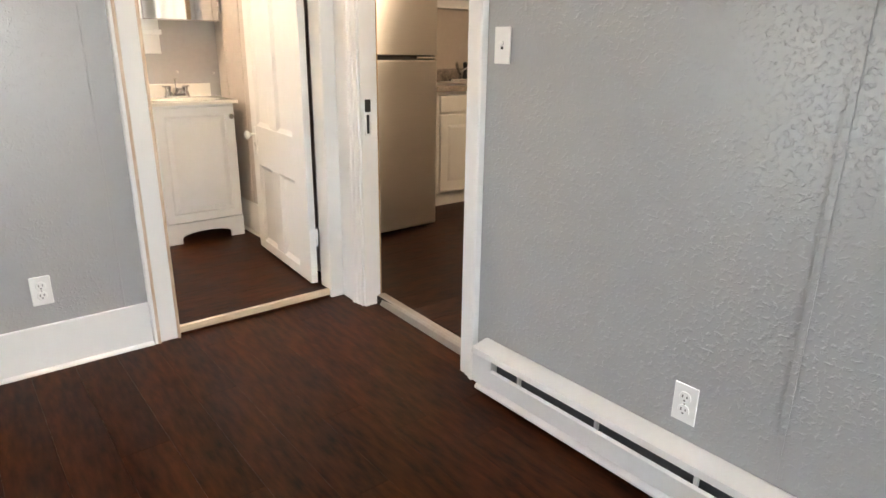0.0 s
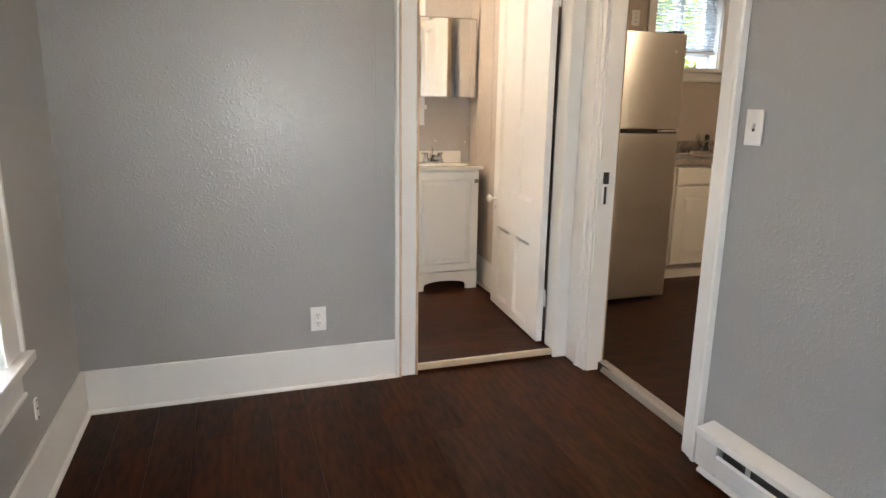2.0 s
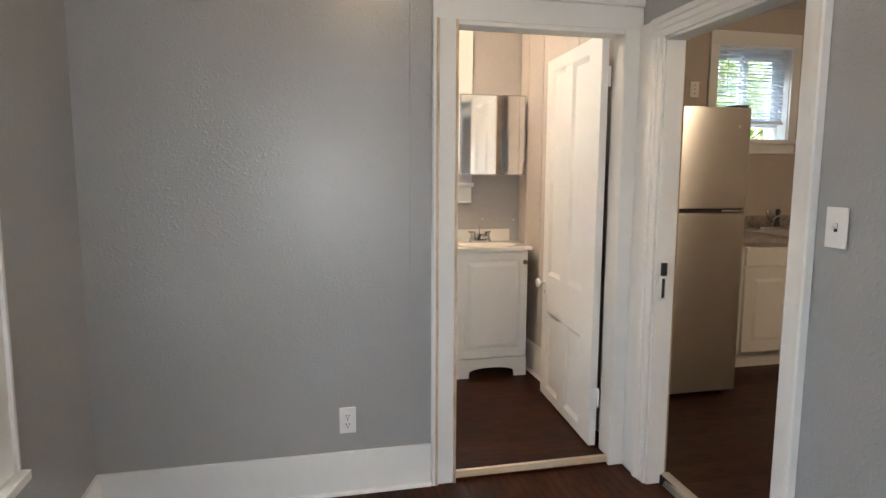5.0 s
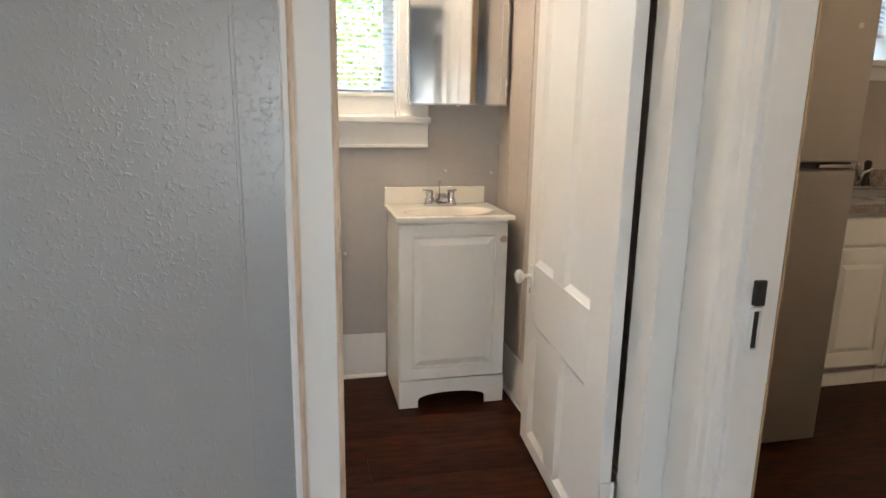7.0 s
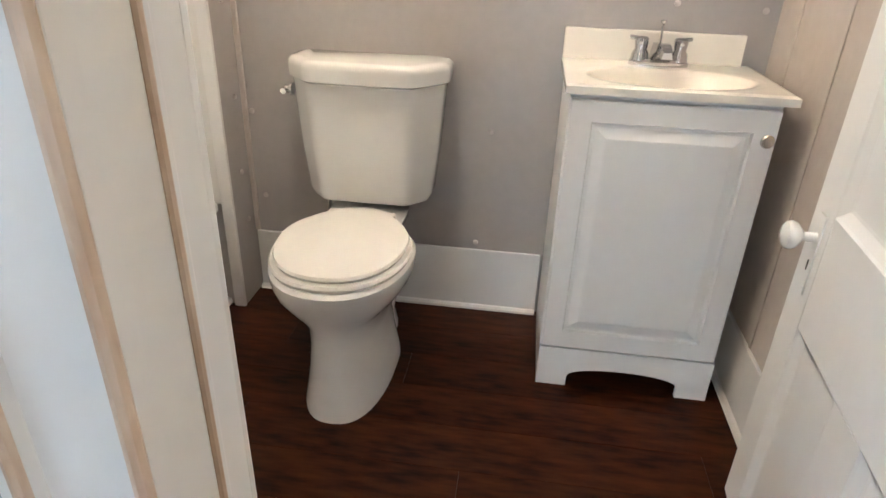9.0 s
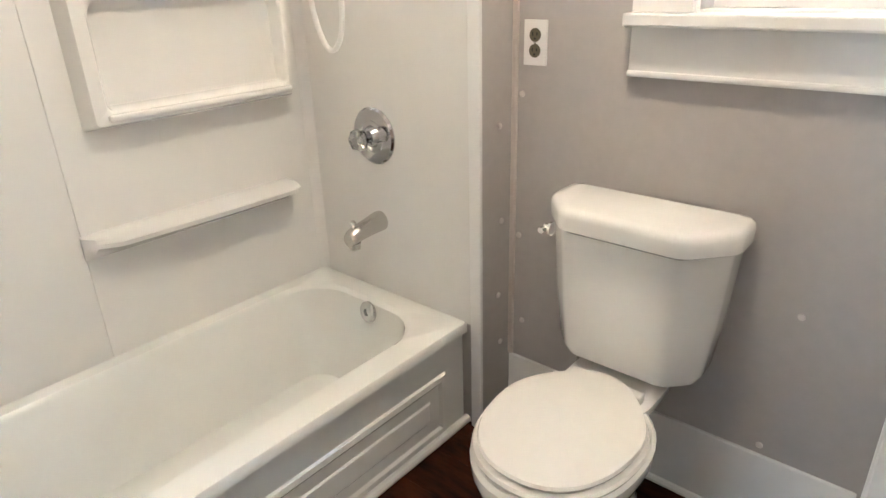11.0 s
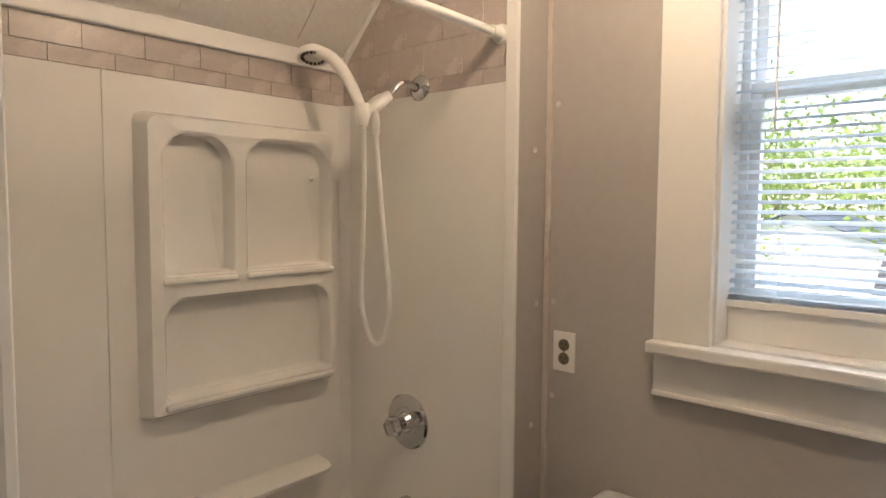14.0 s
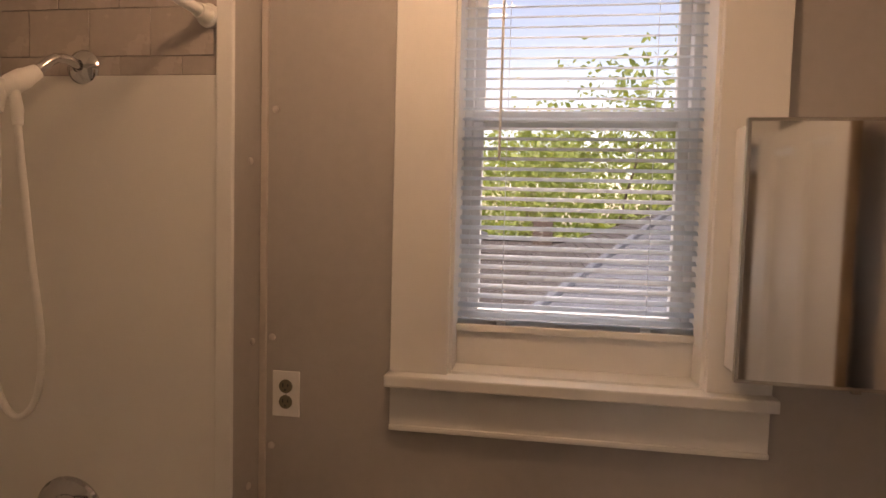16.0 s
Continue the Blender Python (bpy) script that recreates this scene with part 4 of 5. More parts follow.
def shower():
    v = thing("shower_valve", "round chrome shower valve with a clear acrylic knob", "tap", Matrix.Translation((0.282, PLUMB - 0.008, 0.957)))
    toward = pose(0, 0, 0, 90, 0, 0)
    part("escutcheon", lathe(bmesh.new(), [(0.088, 0), (0.088, 0.004), (0.082, 0.010), (0.050, 0.013), (0.046, 0.010), (0.034, 0.012), (0.030, 0.020), (0.024, 0.030), (0.004, 0.030)], toward, 40), CHROME, v, smooth=True)
    part("stem", lathe(bmesh.new(), [(0.014, 0.028), (0.014, 0.050), (0.010, 0.054)], toward, 20), CHROME, v, smooth=True)
    bm = bmesh.new()
    prof = [(0.018, 0.048), (0.030, 0.054), (0.032, 0.066), (0.029, 0.080), (0.018, 0.088), (0.004, 0.089)]
    loft(bm, [[toward @ Vector((r * (1 + 0.06 * math.cos(6 * 2 * math.pi * i / 36)) * math.cos(2 * math.pi * i / 36), r * (1 + 0.06 * math.cos(6 * 2 * math.pi * i / 36)) * math.sin(2 * math.pi * i / 36), h)) for i in range(36)] for r, h in prof])
    part("knob", bm, CLEAR, v, "clear faceted acrylic knob", smooth=True)

    sp = thing("tub_spout", "brushed metal tub spout with a diverter knob", "tap", Matrix.Translation((0.283, PLUMB - 0.008, 0.672)))
    rings = []
    for y, z, rx, rz in ((0, 0.008, 0.033, 0.033), (-0.012, 0.008, 0.033, 0.033), (-0.05, 0.004, 0.029, 0.030), (-0.10, -0.003, 0.027, 0.028), (-0.130, -0.010, 0.026, 0.027), (-0.142, -0.016, 0.022, 0.022)):
        rings.append([(rx * math.cos(2 * math.pi * i / 24), y, z + rz * math.sin(2 * math.pi * i / 24)) for i in range(24)])
    part("body", loft(bmesh.new(), rings), NICKEL, sp, smooth=True)
    part("outlet", lathe(bmesh.new(), [(0.018, 0), (0.020, 0.02)], pose(0, -0.118, -0.050), 20), NICKEL, sp)
    part("diverter", lathe(bmesh.new(), [(0.004, 0), (0.004, 0.014), (0.009, 0.016), (0.010, 0.022), (0.006, 0.026)], pose(0, -0.118, 0.016), 16), NICKEL, sp, smooth=True)

    arm = thing("hand_shower", "white plastic hand shower on a chrome arm with a hanging hose", "shower", Matrix.Translation((0.325, PLUMB, 1.999)))
    part("flange", lathe(bmesh.new(), [(0.040, 0.001), (0.040, 0.006), (0.032, 0.016), (0.014, 0.022), (0.012, 0.018)], toward, 28), CHROME, arm, smooth=True)
    path = smooth_line([(0, -0.015, 0), (-0.004, -0.045, 0.008), (-0.010, -0.072, 0.005), (-0.018, -0.092, -0.012), (-0.026, -0.106, -0.030)])
    part("arm", tube(bmesh.new(), path, 0.0105, 14), CHROME, arm, smooth=True)
    a, b = Vector((-0.026, -0.106, -0.030)), Vector((-0.062, -0.180, -0.090))
    part("swivel", tube(bmesh.new(), [a, a.lerp(b, 0.25), a.lerp(b, 0.32), a.lerp(b, 0.6), a.lerp(b, 0.75), b], 0, 16, radii=[0.015, 0.019, 0.022, 0.022, 0.017, 0.018]), PLASTIC, arm, smooth=True)
    part("holder", tube(bmesh.new(), [b + Vector((0, 0, 0.03)), b, b - Vector((0, 0, 0.035))], 0, 16, radii=[0.020, 0.023, 0.016]), PLASTIC, arm, smooth=True)
    part("hose_nut", tube(bmesh.new(), [(-0.042, -0.150, -0.078), (-0.030, -0.156, -0.120), (-0.028, -0.158, -0.150)], 0, 12, radii=[0.010, 0.012, 0.010]), PLASTIC, arm, smooth=True)
    head = Vector((-0.250, -0.215, 0.098))
    grip = smooth_line([b + Vector((0.006, 0.002, -0.03)), b + Vector((-0.012, -0.004, 0.035)), b + Vector((-0.052, -0.012, 0.105)), b + Vector((-0.105, -0.024, 0.168)), head + Vector((0.02, 0, 0.012))])
    n = len(grip)
    part("handle", tube(bmesh.new(), grip, 0, 16, radii=[0.013 + 0.006 * min(1, i / n * 1.6) for i in range(n)]), PLASTIC, arm, smooth=True)
    hd = part("spray_head", lathe(bmesh.new(), [(0.004, 0.030), (0.024, 0.028), (0.044, 0.014), (0.050, 0.000), (0.049, -0.008), (0.044, -0.010), (0.042, -0.006), (0.004, -0.006)], pose(*head, -12, -14, 0), 32), PLASTIC, arm, smooth=True)
    part("spray_face", lathe(bmesh.new(), [(0.041, -0.0065), (0.030, -0.0085), (0.004, -0.0085)], pose(*head, -12, -14, 0), 32), NICKEL, hd, "grey ring of spray nozzles", smooth=True)
    for k in range(16):
        q = pose(*head, -12, -14, 0) @ Vector((0.033 * math.cos(k * math.pi / 8), 0.033 * math.sin(k * math.pi / 8), -0.0095))
        part("nozzle", B(q.x - 0.003, q.x + 0.003, q.y - 0.003, q.y + 0.003, q.z - 0.002, q.z + 0.001), SLOT, hd)
    x, y = b.x, b.y
    hose = smooth_line([(x + 0.004, y, b.z - 0.035), (x - 0.006, y + 0.010, -0.30), (x - 0.050, y + 0.04, -0.52), (x - 0.076, y + 0.06, -0.66), (x - 0.062, y + 0.075, -0.755), (x - 0.028, y + 0.080, -0.785),
                        (x + 0.020, y + 0.075, -0.735), (x + 0.048, y + 0.060, -0.61), (x + 0.042, y + 0.040, -0.40), (-0.028, -0.158, -0.150)], 8)
    part("hose", tube(bmesh.new(), hose, 0.0075, 10), PLASTIC, arm, "white ribbed shower hose", smooth=True)

    rod = thing("shower_rod", "white-painted shower curtain rod across the tub", "rod")
    part("tube", tube(bmesh.new(), [(0.632, PART_BACK + 0.002, 2.118), (0.632, 4.30, 2.110), (0.632, PLUMB - 0.002, 2.106)], 0.0125, 16), PLASTIC, rod, smooth=True)
    for yy, s in ((PLUMB - 0.0005, -1), (PART_BACK + 0.0005, 1)):
        part("end_cap", tube(bmesh.new(), [(0.632, yy, 2.107), (0.632, yy + s * 0.012, 2.107), (0.632, yy + s * 0.016, 2.107), (0.632, yy + s * 0.05, 2.107)], 0, 18, radii=[0.026, 0.026, 0.019, 0.016]), PLASTIC, rod, smooth=True)


shower()
structure("trim_eave_moulding", B(XB + 0.0005, XB + 0.024, PART_BACK, PLUMB, 2.088, 2.142, bevel=0.006), TRIM, "off-white flat moulding under the sloped ceiling", "trim")
bm = bmesh.new()
sweep(bm, [(XB, 2.100), (0.50, 2.100 + BATH_SLOPE * (0.50 - XB)), (0.50, 2.158 + BATH_SLOPE * (0.50 - XB)), (XB, 2.158)], pose(0.0, PLUMB - 0.020, 0), 0.019)
structure("trim_rake_moulding", bm, TRIM, "off-white moulding along the slope", "trim")
# ceiling boards of the slope over the tub
bm = bmesh.new()
yy = PART_BACK + 0.004
low = BATH_SLOPE_Z - 0.007
while yy < PLUMB - 0.03:
    y2 = min(yy + 0.38, PLUMB - 0.021)
    sweep(bm, [(0.0, low), (0.43, low + BATH_SLOPE * 0.43), (0.43, low + 0.005 + BATH_SLOPE * 0.43), (0.0, low + 0.005)], pose(0, yy + 0.002, 0), y2 - yy - 0.004)
    yy += 0.38
structure("ceiling_panels", bm, CEILING, "off-white ceiling panels on the slope over the tub", "ceiling")


# ---- toilet ----
def toilet():
    t = thing("toilet", "white two-piece china toilet with a closed lid", "toilet", Matrix.Translation((1.128, BATH_BACK - 0.004, BF)))
    # pedestal and bowl
    bm = bmesh.new()
    loft(bm, [oval(0.018, -0.36, 0.0, 0.120, 0.16, 2.5, front=0.296), oval(0.018, -0.36, 0.010, 0.120, 0.16, 2.5, front=0.296), oval(0.018, -0.36, 0.04, 0.115, 0.155, 2.4, front=0.288),
              oval(0.016, -0.365, 0.11, 0.105, 0.15, 2.3, front=0.268), oval(0.014, -0.37, 0.19, 0.100, 0.15, 2.2, front=0.250), oval(0.014, -0.38, 0.245, 0.106, 0.16, 2.2, front=0.236),
              oval(0.008, -0.385, 0.268, 0.128, 0.18, 2.2, front=0.236), oval(0.003, -0.39, 0.292, 0.158, 0.20, 2.15, front=0.242), oval(0, -0.395, 0.325, 0.181, 0.21, 2.15, front=0.254), oval(0, -0.398, 0.352, 0.189, 0.215, 2.15, front=0.258),
              oval(0, -0.40, 0.378, 0.190, 0.22, 2.15, front=0.257), oval(0, -0.40, 0.388, 0.182, 0.21, 2.15, front=0.248)])
    part("bowl", bm, CHINA, t, smooth=True)
    # trapway bulge at the back of the pedestal
    bm = bmesh.new()
    loft(bm, [oval(0, -0.19, 0.0, 0.098, 0.09, 3), oval(0, -0.19, 0.02, 0.098, 0.09, 3), oval(0, -0.20, 0.08, 0.090, 0.085, 2.6), oval(0, -0.21, 0.16, 0.105, 0.085, 2.4),
              oval(0, -0.23, 0.22, 0.108, 0.08, 2.4), oval(0, -0.25, 0.27, 0.095, 0.07, 2.4), oval(0, -0.25, 0.31, 0.085, 0.06, 2.4)])
    part("trapway", bm, CHINA, t, smooth=True)
    part("deck", loft(bmesh.new(), [oval(0, -0.15, 0.30, 0.085, 0.125, 4), oval(0, -0.15, 0.37, 0.118, 0.135, 4), oval(0, -0.15, 0.392, 0.120, 0.138, 4)]), CHINA, t, smooth=True)
    # seat and lid narrow towards the hinges
    def egg(z, w, back, front, y=-0.396):
        return [(x * (1 - 0.36 * max(0.0, (q - y) / back) ** 1.6), q, z) for x, q, z in oval(0, y, z, w, back, 2.25, 48, front)]
    part("seat", loft(bmesh.new(), [egg(0.389, 0.184, 0.200, 0.245), egg(0.399, 0.188, 0.204, 0.250), egg(0.407, 0.184, 0.200, 0.246)]), SEAT, t, smooth=True)
    part("lid", loft(bmesh.new(), [egg(0.4095, 0.172, 0.202, 0.232), egg(0.418, 0.176, 0.206, 0.237), egg(0.425, 0.173, 0.203, 0.233), egg(0.4285, 0.155, 0.185, 0.212)]), SEAT, t, smooth=True)
    for x in (-0.075, 0.075):
        part("seat_hinge", B(x - 0.022, x + 0.022, -0.232, -0.198, 0.392, 0.420, bevel=0.006), SEAT, t)

    # tank with chamfered, softly rounded front corners, narrower at its foot
    def tank_ring(z, w, d, ch, yb=-0.02, r=0.022, bow=0.0):
        corners = [(-w, yb), (w, yb), (w, yb - d + ch * 1.3), (w - ch * 1.25, yb - d), (-w + ch * 1.25, yb - d), (-w, yb - d + ch * 1.3)]
        out = []
        for i, p in enumerate(corners):
            p, a, b = Vector(p), Vector(corners[i - 1]), Vector(corners[(i + 1) % len(corners)])
            u, v = (a - p).normalized() * r, (b - p).normalized() * r
            for k in range(6):
                t = k / 5
                q = (1 - t) ** 2 * (p + u) + 2 * t * (1 - t) * p + t ** 2 * (p + v)
                out.append((q.x, q.y - (bow * (1 - (q.x / w) ** 2) if q.y < yb - d * 0.4 else 0.0), z))
        return out
    part("tank", loft(bmesh.new(), [tank_ring(0.425, 0.160, 0.135, 0.04), tank_ring(0.432, 0.180, 0.155, 0.046), tank_ring(0.455, 0.192, 0.163, 0.05, bow=0.004), tank_ring(0.60, 0.208, 0.174, 0.056, bow=0.006), tank_ring(0.795, 0.222, 0.182, 0.060, bow=0.008)]), CHINA, t, smooth=True)
    part("tank_lid", loft(bmesh.new(), [tank_ring(0.786, 0.226, 0.192, 0.066, -0.012, bow=0.014), tank_ring(0.792, 0.234, 0.202, 0.068, -0.008, bow=0.016), tank_ring(0.824, 0.235, 0.203, 0.068, -0.008, bow=0.016), tank_ring(0.836, 0.231, 0.199, 0.067, -0.010, bow=0.016),
                                        tank_ring(0.843, 0.222, 0.190, 0.064, -0.014, bow=0.014), tank_ring(0.846, 0.20, 0.168, 0.058, -0.025, bow=0.012)]), CHINA, t, "bow-fronted tank lid", smooth=True)
    lv = part("flush_lever", lathe(bmesh.new(), [(0.018, 0), (0.018, 0.006), (0.011, 0.010), (0.011, 0.022)], pose(-0.214, -0.140, 0.752, 0, -90, 0), 18), CHROME, t, "chrome flush lever", smooth=True)
    part("lever_arm", tube(bmesh.new(), [(-0.232, -0.130, 0.752), (-0.236, -0.155, 0.750), (-0.236, -0.162, 0.749)], 0.0085, 10), CHROME, lv, smooth=True)
    part("supply_line", tube(bmesh.new(), smooth_line([(-0.13, -0.10, 0.43), (-0.15, -0.09, 0.32), (-0.18, -0.05, 0.20), (-0.18, 0.0, 0.16)]), 0.006, 8), NICKEL, t)
    return t


toilet()


# ---- vanity ----
VX0, VX1, VY, VZ = 1.680, 2.158, 4.392, 0.884


def vanity():
    v = thing("vanity_cabinet", "white single-door bathroom vanity with an arched foot", "cabinet")
    part("side_panel", B(VX0, VX0 + 0.016, VY, BATH_BACK - 0.014, BF, VZ, bevel=0.002), VANITY, v)
    part("side_panel", B(VX1 - 0.016, VX1, VY, BATH_BACK - 0.014, BF, VZ, bevel=0.002), VANITY, v)
    part("back_panel", B(VX0 + 0.016, VX1 - 0.016, BATH_BACK - 0.024, BATH_BACK - 0.014, BF + 0.12, VZ), VANITY, v)
    part("floor_panel", B(VX0 + 0.016, VX1 - 0.016, VY + 0.01, BATH_BACK - 0.024, BF + 0.14, BF + 0.156), VANITY, v)
    part("top_rail", B(VX0 + 0.016, VX1 - 0.016, VY, VY + 0.02, VZ - 0.05, VZ - 0.001), VANITY, v)
    # kick board with an arch
    bm = bmesh.new()
    w = VX1 - VX0
    pts = [(0, 0), (0.085, 0)] + [(w / 2 - (w / 2 - 0.085) * math.cos(a), 0.030 + 0.036 * math.sin(a) ** 0.8) for a in [math.pi * k / 16 for k in range(17)]] + [(w - 0.085, 0), (w, 0), (w, 0.128), (0, 0.128)]
    sweep(bm, pts, Matrix(((1, 0, 0, VX0), (0, 1, 0, VY - 0.016), (0, 0, 1, BF + 0.001), (0, 0, 0, 1))), 0.0155)
    part("kick_board", bm, VANITY, v, "arched kick board")
    bm = bmesh.new()
    dh = VZ - 0.010 - 0.134 - BF
    stepped_panel(bm, Matrix.Translation((VX0 + 0.004, VY - 0.018, 0.134 + BF)), w - 0.008, dh,
                  [(0, 0.0175), (0, 0.003), (0.003, 0.0), (0.052, 0.0), (0.056, 0.008), (0.064, 0.0085), (0.089, -0.001), (0.094, -0.0015)])
    door = part("door", bm, VANITY, v, "raised-panel door")
    part("knob", lathe(bmesh.new(), [(0.006, 0), (0.006, 0.010), (0.014, 0.016), (0.016, 0.021), (0.013, 0.026), (0.002, 0.027)], pose(VX1 - 0.030, VY - 0.018, VZ - 0.075, 90, 0, 0), 22), NICKEL, door, "brushed nickel knob", smooth=True)

    # moulded top with an oval bowl
    t = thing("basin_unit", "cream cultured-marble vanity top with an oval basin", "sink")
    x0, x1, y0, y1, z = 1.668, 2.184, 4.370, BATH_BACK - 0.012, 0.908
    cx, cy, rx, ry = (x0 + x1) / 2, 4.520, 0.205, 0.122
    bm = bmesh.new()
    nx, ny = 60, 44
    grid = []
    for j in range(ny + 1):
        row = []
        for i in range(nx + 1):
            x, y = x0 + (x1 - x0) * i / nx, y0 + (y1 - y0) * j / ny
            r = math.hypot((x - cx) / rx, (y - cy) / ry)
            dip = -0.105 * (1 - min(1, r) ** 2.4) ** 1.25 if r < 1 else 0.0
            edge = min(x - x0, x1 - x, y - y0)
            rim = 0.0012 * max(0.0, 1 - abs(r - 1.05) / 0.06)
            row.append(bm.verts.new((x, y, z + dip - rim - (0.004 if edge < 0.003 else 0))))
        grid.append(row)
    for j in range(ny):
        for i in range(nx):
            bm.faces.new((grid[j][i], grid[j][i + 1], grid[j + 1][i + 1], grid[j + 1][i]))
    loop = grid[0] + [r[-1] for r in grid[1:]] + grid[-1][-2::-1] + [r[0] for r in grid[-2:0:-1]]
    low = [bm.verts.new((p.co.x, p.co.y, 0.886)) for p in loop]
    for i in range(len(loop)):
        bm.faces.new((loop[i], loop[(i + 1) % len(loop)], low[(i + 1) % len(loop)], low[i]))
    part("basin_top", bm, MARBLE, t, smooth=True)
    bm = bmesh.new()
    box(bm, x0, x1 - 0.034, y1 - 0.022, y1, z - 0.001, z + 0.082, bevel=0.005)
    part("backsplash", bm, MARBLE, t, "low moulded backsplash")
    part("sink_drain", lathe(bmesh.new(), [(0.020, 0), (0.020, 0.003), (0.014, 0.004), (0.002, 0.004)], pose(cx, cy, z - 0.104), 20), CHROME, t, smooth=True)

    f = thing("basin_faucet", "chrome two-handle centreset basin faucet", "tap", Matrix.Translation((1.922, 4.690, z)))
    bm = loft(bmesh.new(), [oval(0, 0, 0.0, 0.078, 0.026, 3.2), oval(0, 0, 0.010, 0.078, 0.026, 3.2), oval(0, 0, 0.017, 0.070, 0.020, 3.0)])
    part("base", bm, CHROME, f, smooth=True)
    bm = loft(bmesh.new(), [[(0.026 * a, -0.005 + y, zz) for a, y, zz in ((-1, 0.018, 0.014), (-0.7, 0.02, 0.056), (0.7, 0.02, 0.056), (1, 0.018, 0.014))],
                            [(0.024 * a, -0.030 + y, zz) for a, y, zz in ((-1, 0.0, 0.014), (-0.7, 0.0, 0.062), (0.7, 0.0, 0.062), (1, 0.0, 0.014))],
                            [(0.018 * a, -0.085 + y, zz) for a, y, zz in ((-1, 0.0, 0.038), (-0.7, 0.0, 0.058), (0.7, 0.0, 0.058), (1, 0.0, 0.038))],
                            [(0.014 * a, -0.108 + y, zz) for a, y, zz in ((-1, 0.0, 0.032), (-0.7, 0.0, 0.048), (0.7, 0.0, 0.048), (1, 0.0, 0.032))]])
    part("spout", bm, CHROME, f, smooth=True)
    for s in (-1, 1):
        h = part("handle", lathe(bmesh.new(), [(0.024, 0.012), (0.022, 0.030), (0.016, 0.040), (0.018, 0.056), (0.018, 0.068), (0.012, 0.072), (0.002, 0.073)], pose(s * 0.051, 0, 0), 22), CHROME, f, smooth=True)
        part("lever", tube(bmesh.new(), [(s * 0.051, 0, 0.060), (s * 0.066, 0.010, 0.066), (s * 0.080, 0.018, 0.068)], 0, 12, radii=[0.010, 0.007, 0.005]), CHROME, h, smooth=True)
    part("lift_rod", tube(bmesh.new(), [(0, 0.018, 0.02), (0, 0.018, 0.105)], 0.003, 8), CHROME, f)
    part("lift_knob", lathe(bmesh.new(), [(0.003, 0), (0.007, 0.008), (0.007, 0.013), (0.002, 0.014)], pose(0, 0.018, 0.100), 12), CHROME, f, smooth=True)


vanity()


def medicine_cabinet():
    x0, x1, y0, y1, z0, z1 = 1.760, 2.207, 4.632, BATH_BACK, 1.366, 1.894
    c = thing("medicine_cabinet", "mirrored medicine cabinet, thin metal frame, door slightly ajar", "cabinet")
    part("body", B(x0 + 0.010, x1 - 0.010, y0 + 0.018, y1, z0 + 0.008, z1 - 0.008, bevel=0.002), TRIM, c)
    d = part("mirror_door", B(x0 + 0.006, x1 - 0.006, y0 + 0.004, y0 + 0.016, z0 + 0.006, z1 - 0.006), SLOT, c)
    part("mirror", B(x0 + 0.007, x1 - 0.007, y0 + 0.001, y0 + 0.004, z0 + 0.007, z1 - 0.007), MIRROR, d, "clear mirror glass")
    bm = bmesh.new()
    for a in ((x0, x1, z0, z0 + 0.007), (x0, x1, z1 - 0.007, z1), (x0, x0 + 0.007, z0 + 0.007, z1 - 0.007), (x1 - 0.007, x1, z0 + 0.007, z1 - 0.007)):
        box(bm, a[0], a[1], y0 - 0.001, y0 + 0.017, a[2], a[3], bevel=0.001)
    part("frame", bm, NICKEL, d, "thin brushed metal frame")
    part("pull", B(1.975, 1.991, y0 + 0.002, y0 + 0.014, z0 - 0.006, z0), NICKEL, d)
    d.matrix_basis = Matrix.Translation((x0, y0 + 0.016, 0)) @ Matrix.Rotation(radians(-3.0), 4, "Z") @ Matrix.Translation((-x0, -y0 - 0.016, 0))


medicine_cabinet()

# painted rivets of the wall panels
rivet = link("panel_rivet", lathe(bmesh.new(), [(0.0088, 0), (0.0082, 0.0035), (0.005, 0.006), (0.001, 0.0065)], pose(0, 0, 0, 90, 0, 0), 12), RIVET, True)
tagged(rivet, "grey painted panel rivet on the bathroom wall", "rivet", "panel rivets")
spots = [(1.482, 0.671), (1.454, 0.292), (0.716, 0.685), (0.722, 1.930), (0.718, 1.373), (0.718, 1.10), (0.735, 0.40), (1.96, 1.06), (2.19, 1.05)]
rivet.matrix_world = pose(spots[0][0], BATH_BACK, spots[0][1])
for x, z in spots[1:]:
    copy_thing(rivet, pose(x, BATH_BACK, z))
for y, z in ((4.70, 1.80), (4.715, 1.37), (4.70, 1.02), (4.712, 0.74), (4.70, 0.50), (4.712, 0.33)):
    copy_thing(rivet, pose(TRIM_X - 0.004, y, z, 0, 0, 90))

# joints of the painted planks on the bathroom's east wall
for y in (3.86, 4.36, 4.62):
    structure("trim_plank_bead", B(BATH_EAST - 0.004, BATH_EAST, y - 0.006, y + 0.006, 0.20, FLAT, bevel=0.002), BATH_SIDE, "painted bead over a plank joint", "trim")


# ---- lamps ----
def ceiling_lamp(x, y, z, r=0.13):
    c = thing("ceiling_light", "frosted glass dome ceiling light, switched on", "lamp", Matrix.Translation((x, y, z)), "ceiling lights")
    part("base_plate", lathe(bmesh.new(), [(r * 0.8, 0), (r * 0.8, -0.02), (r * 0.7, -0.026)], None, 28), TRIM, c, smooth=True)
    return c


ceiling_lamp(1.12, 1.87, FLAT)
ceiling_lamp(3.95, 2.15, FLAT)
ceiling_lamp(1.18, 4.15, FLAT)


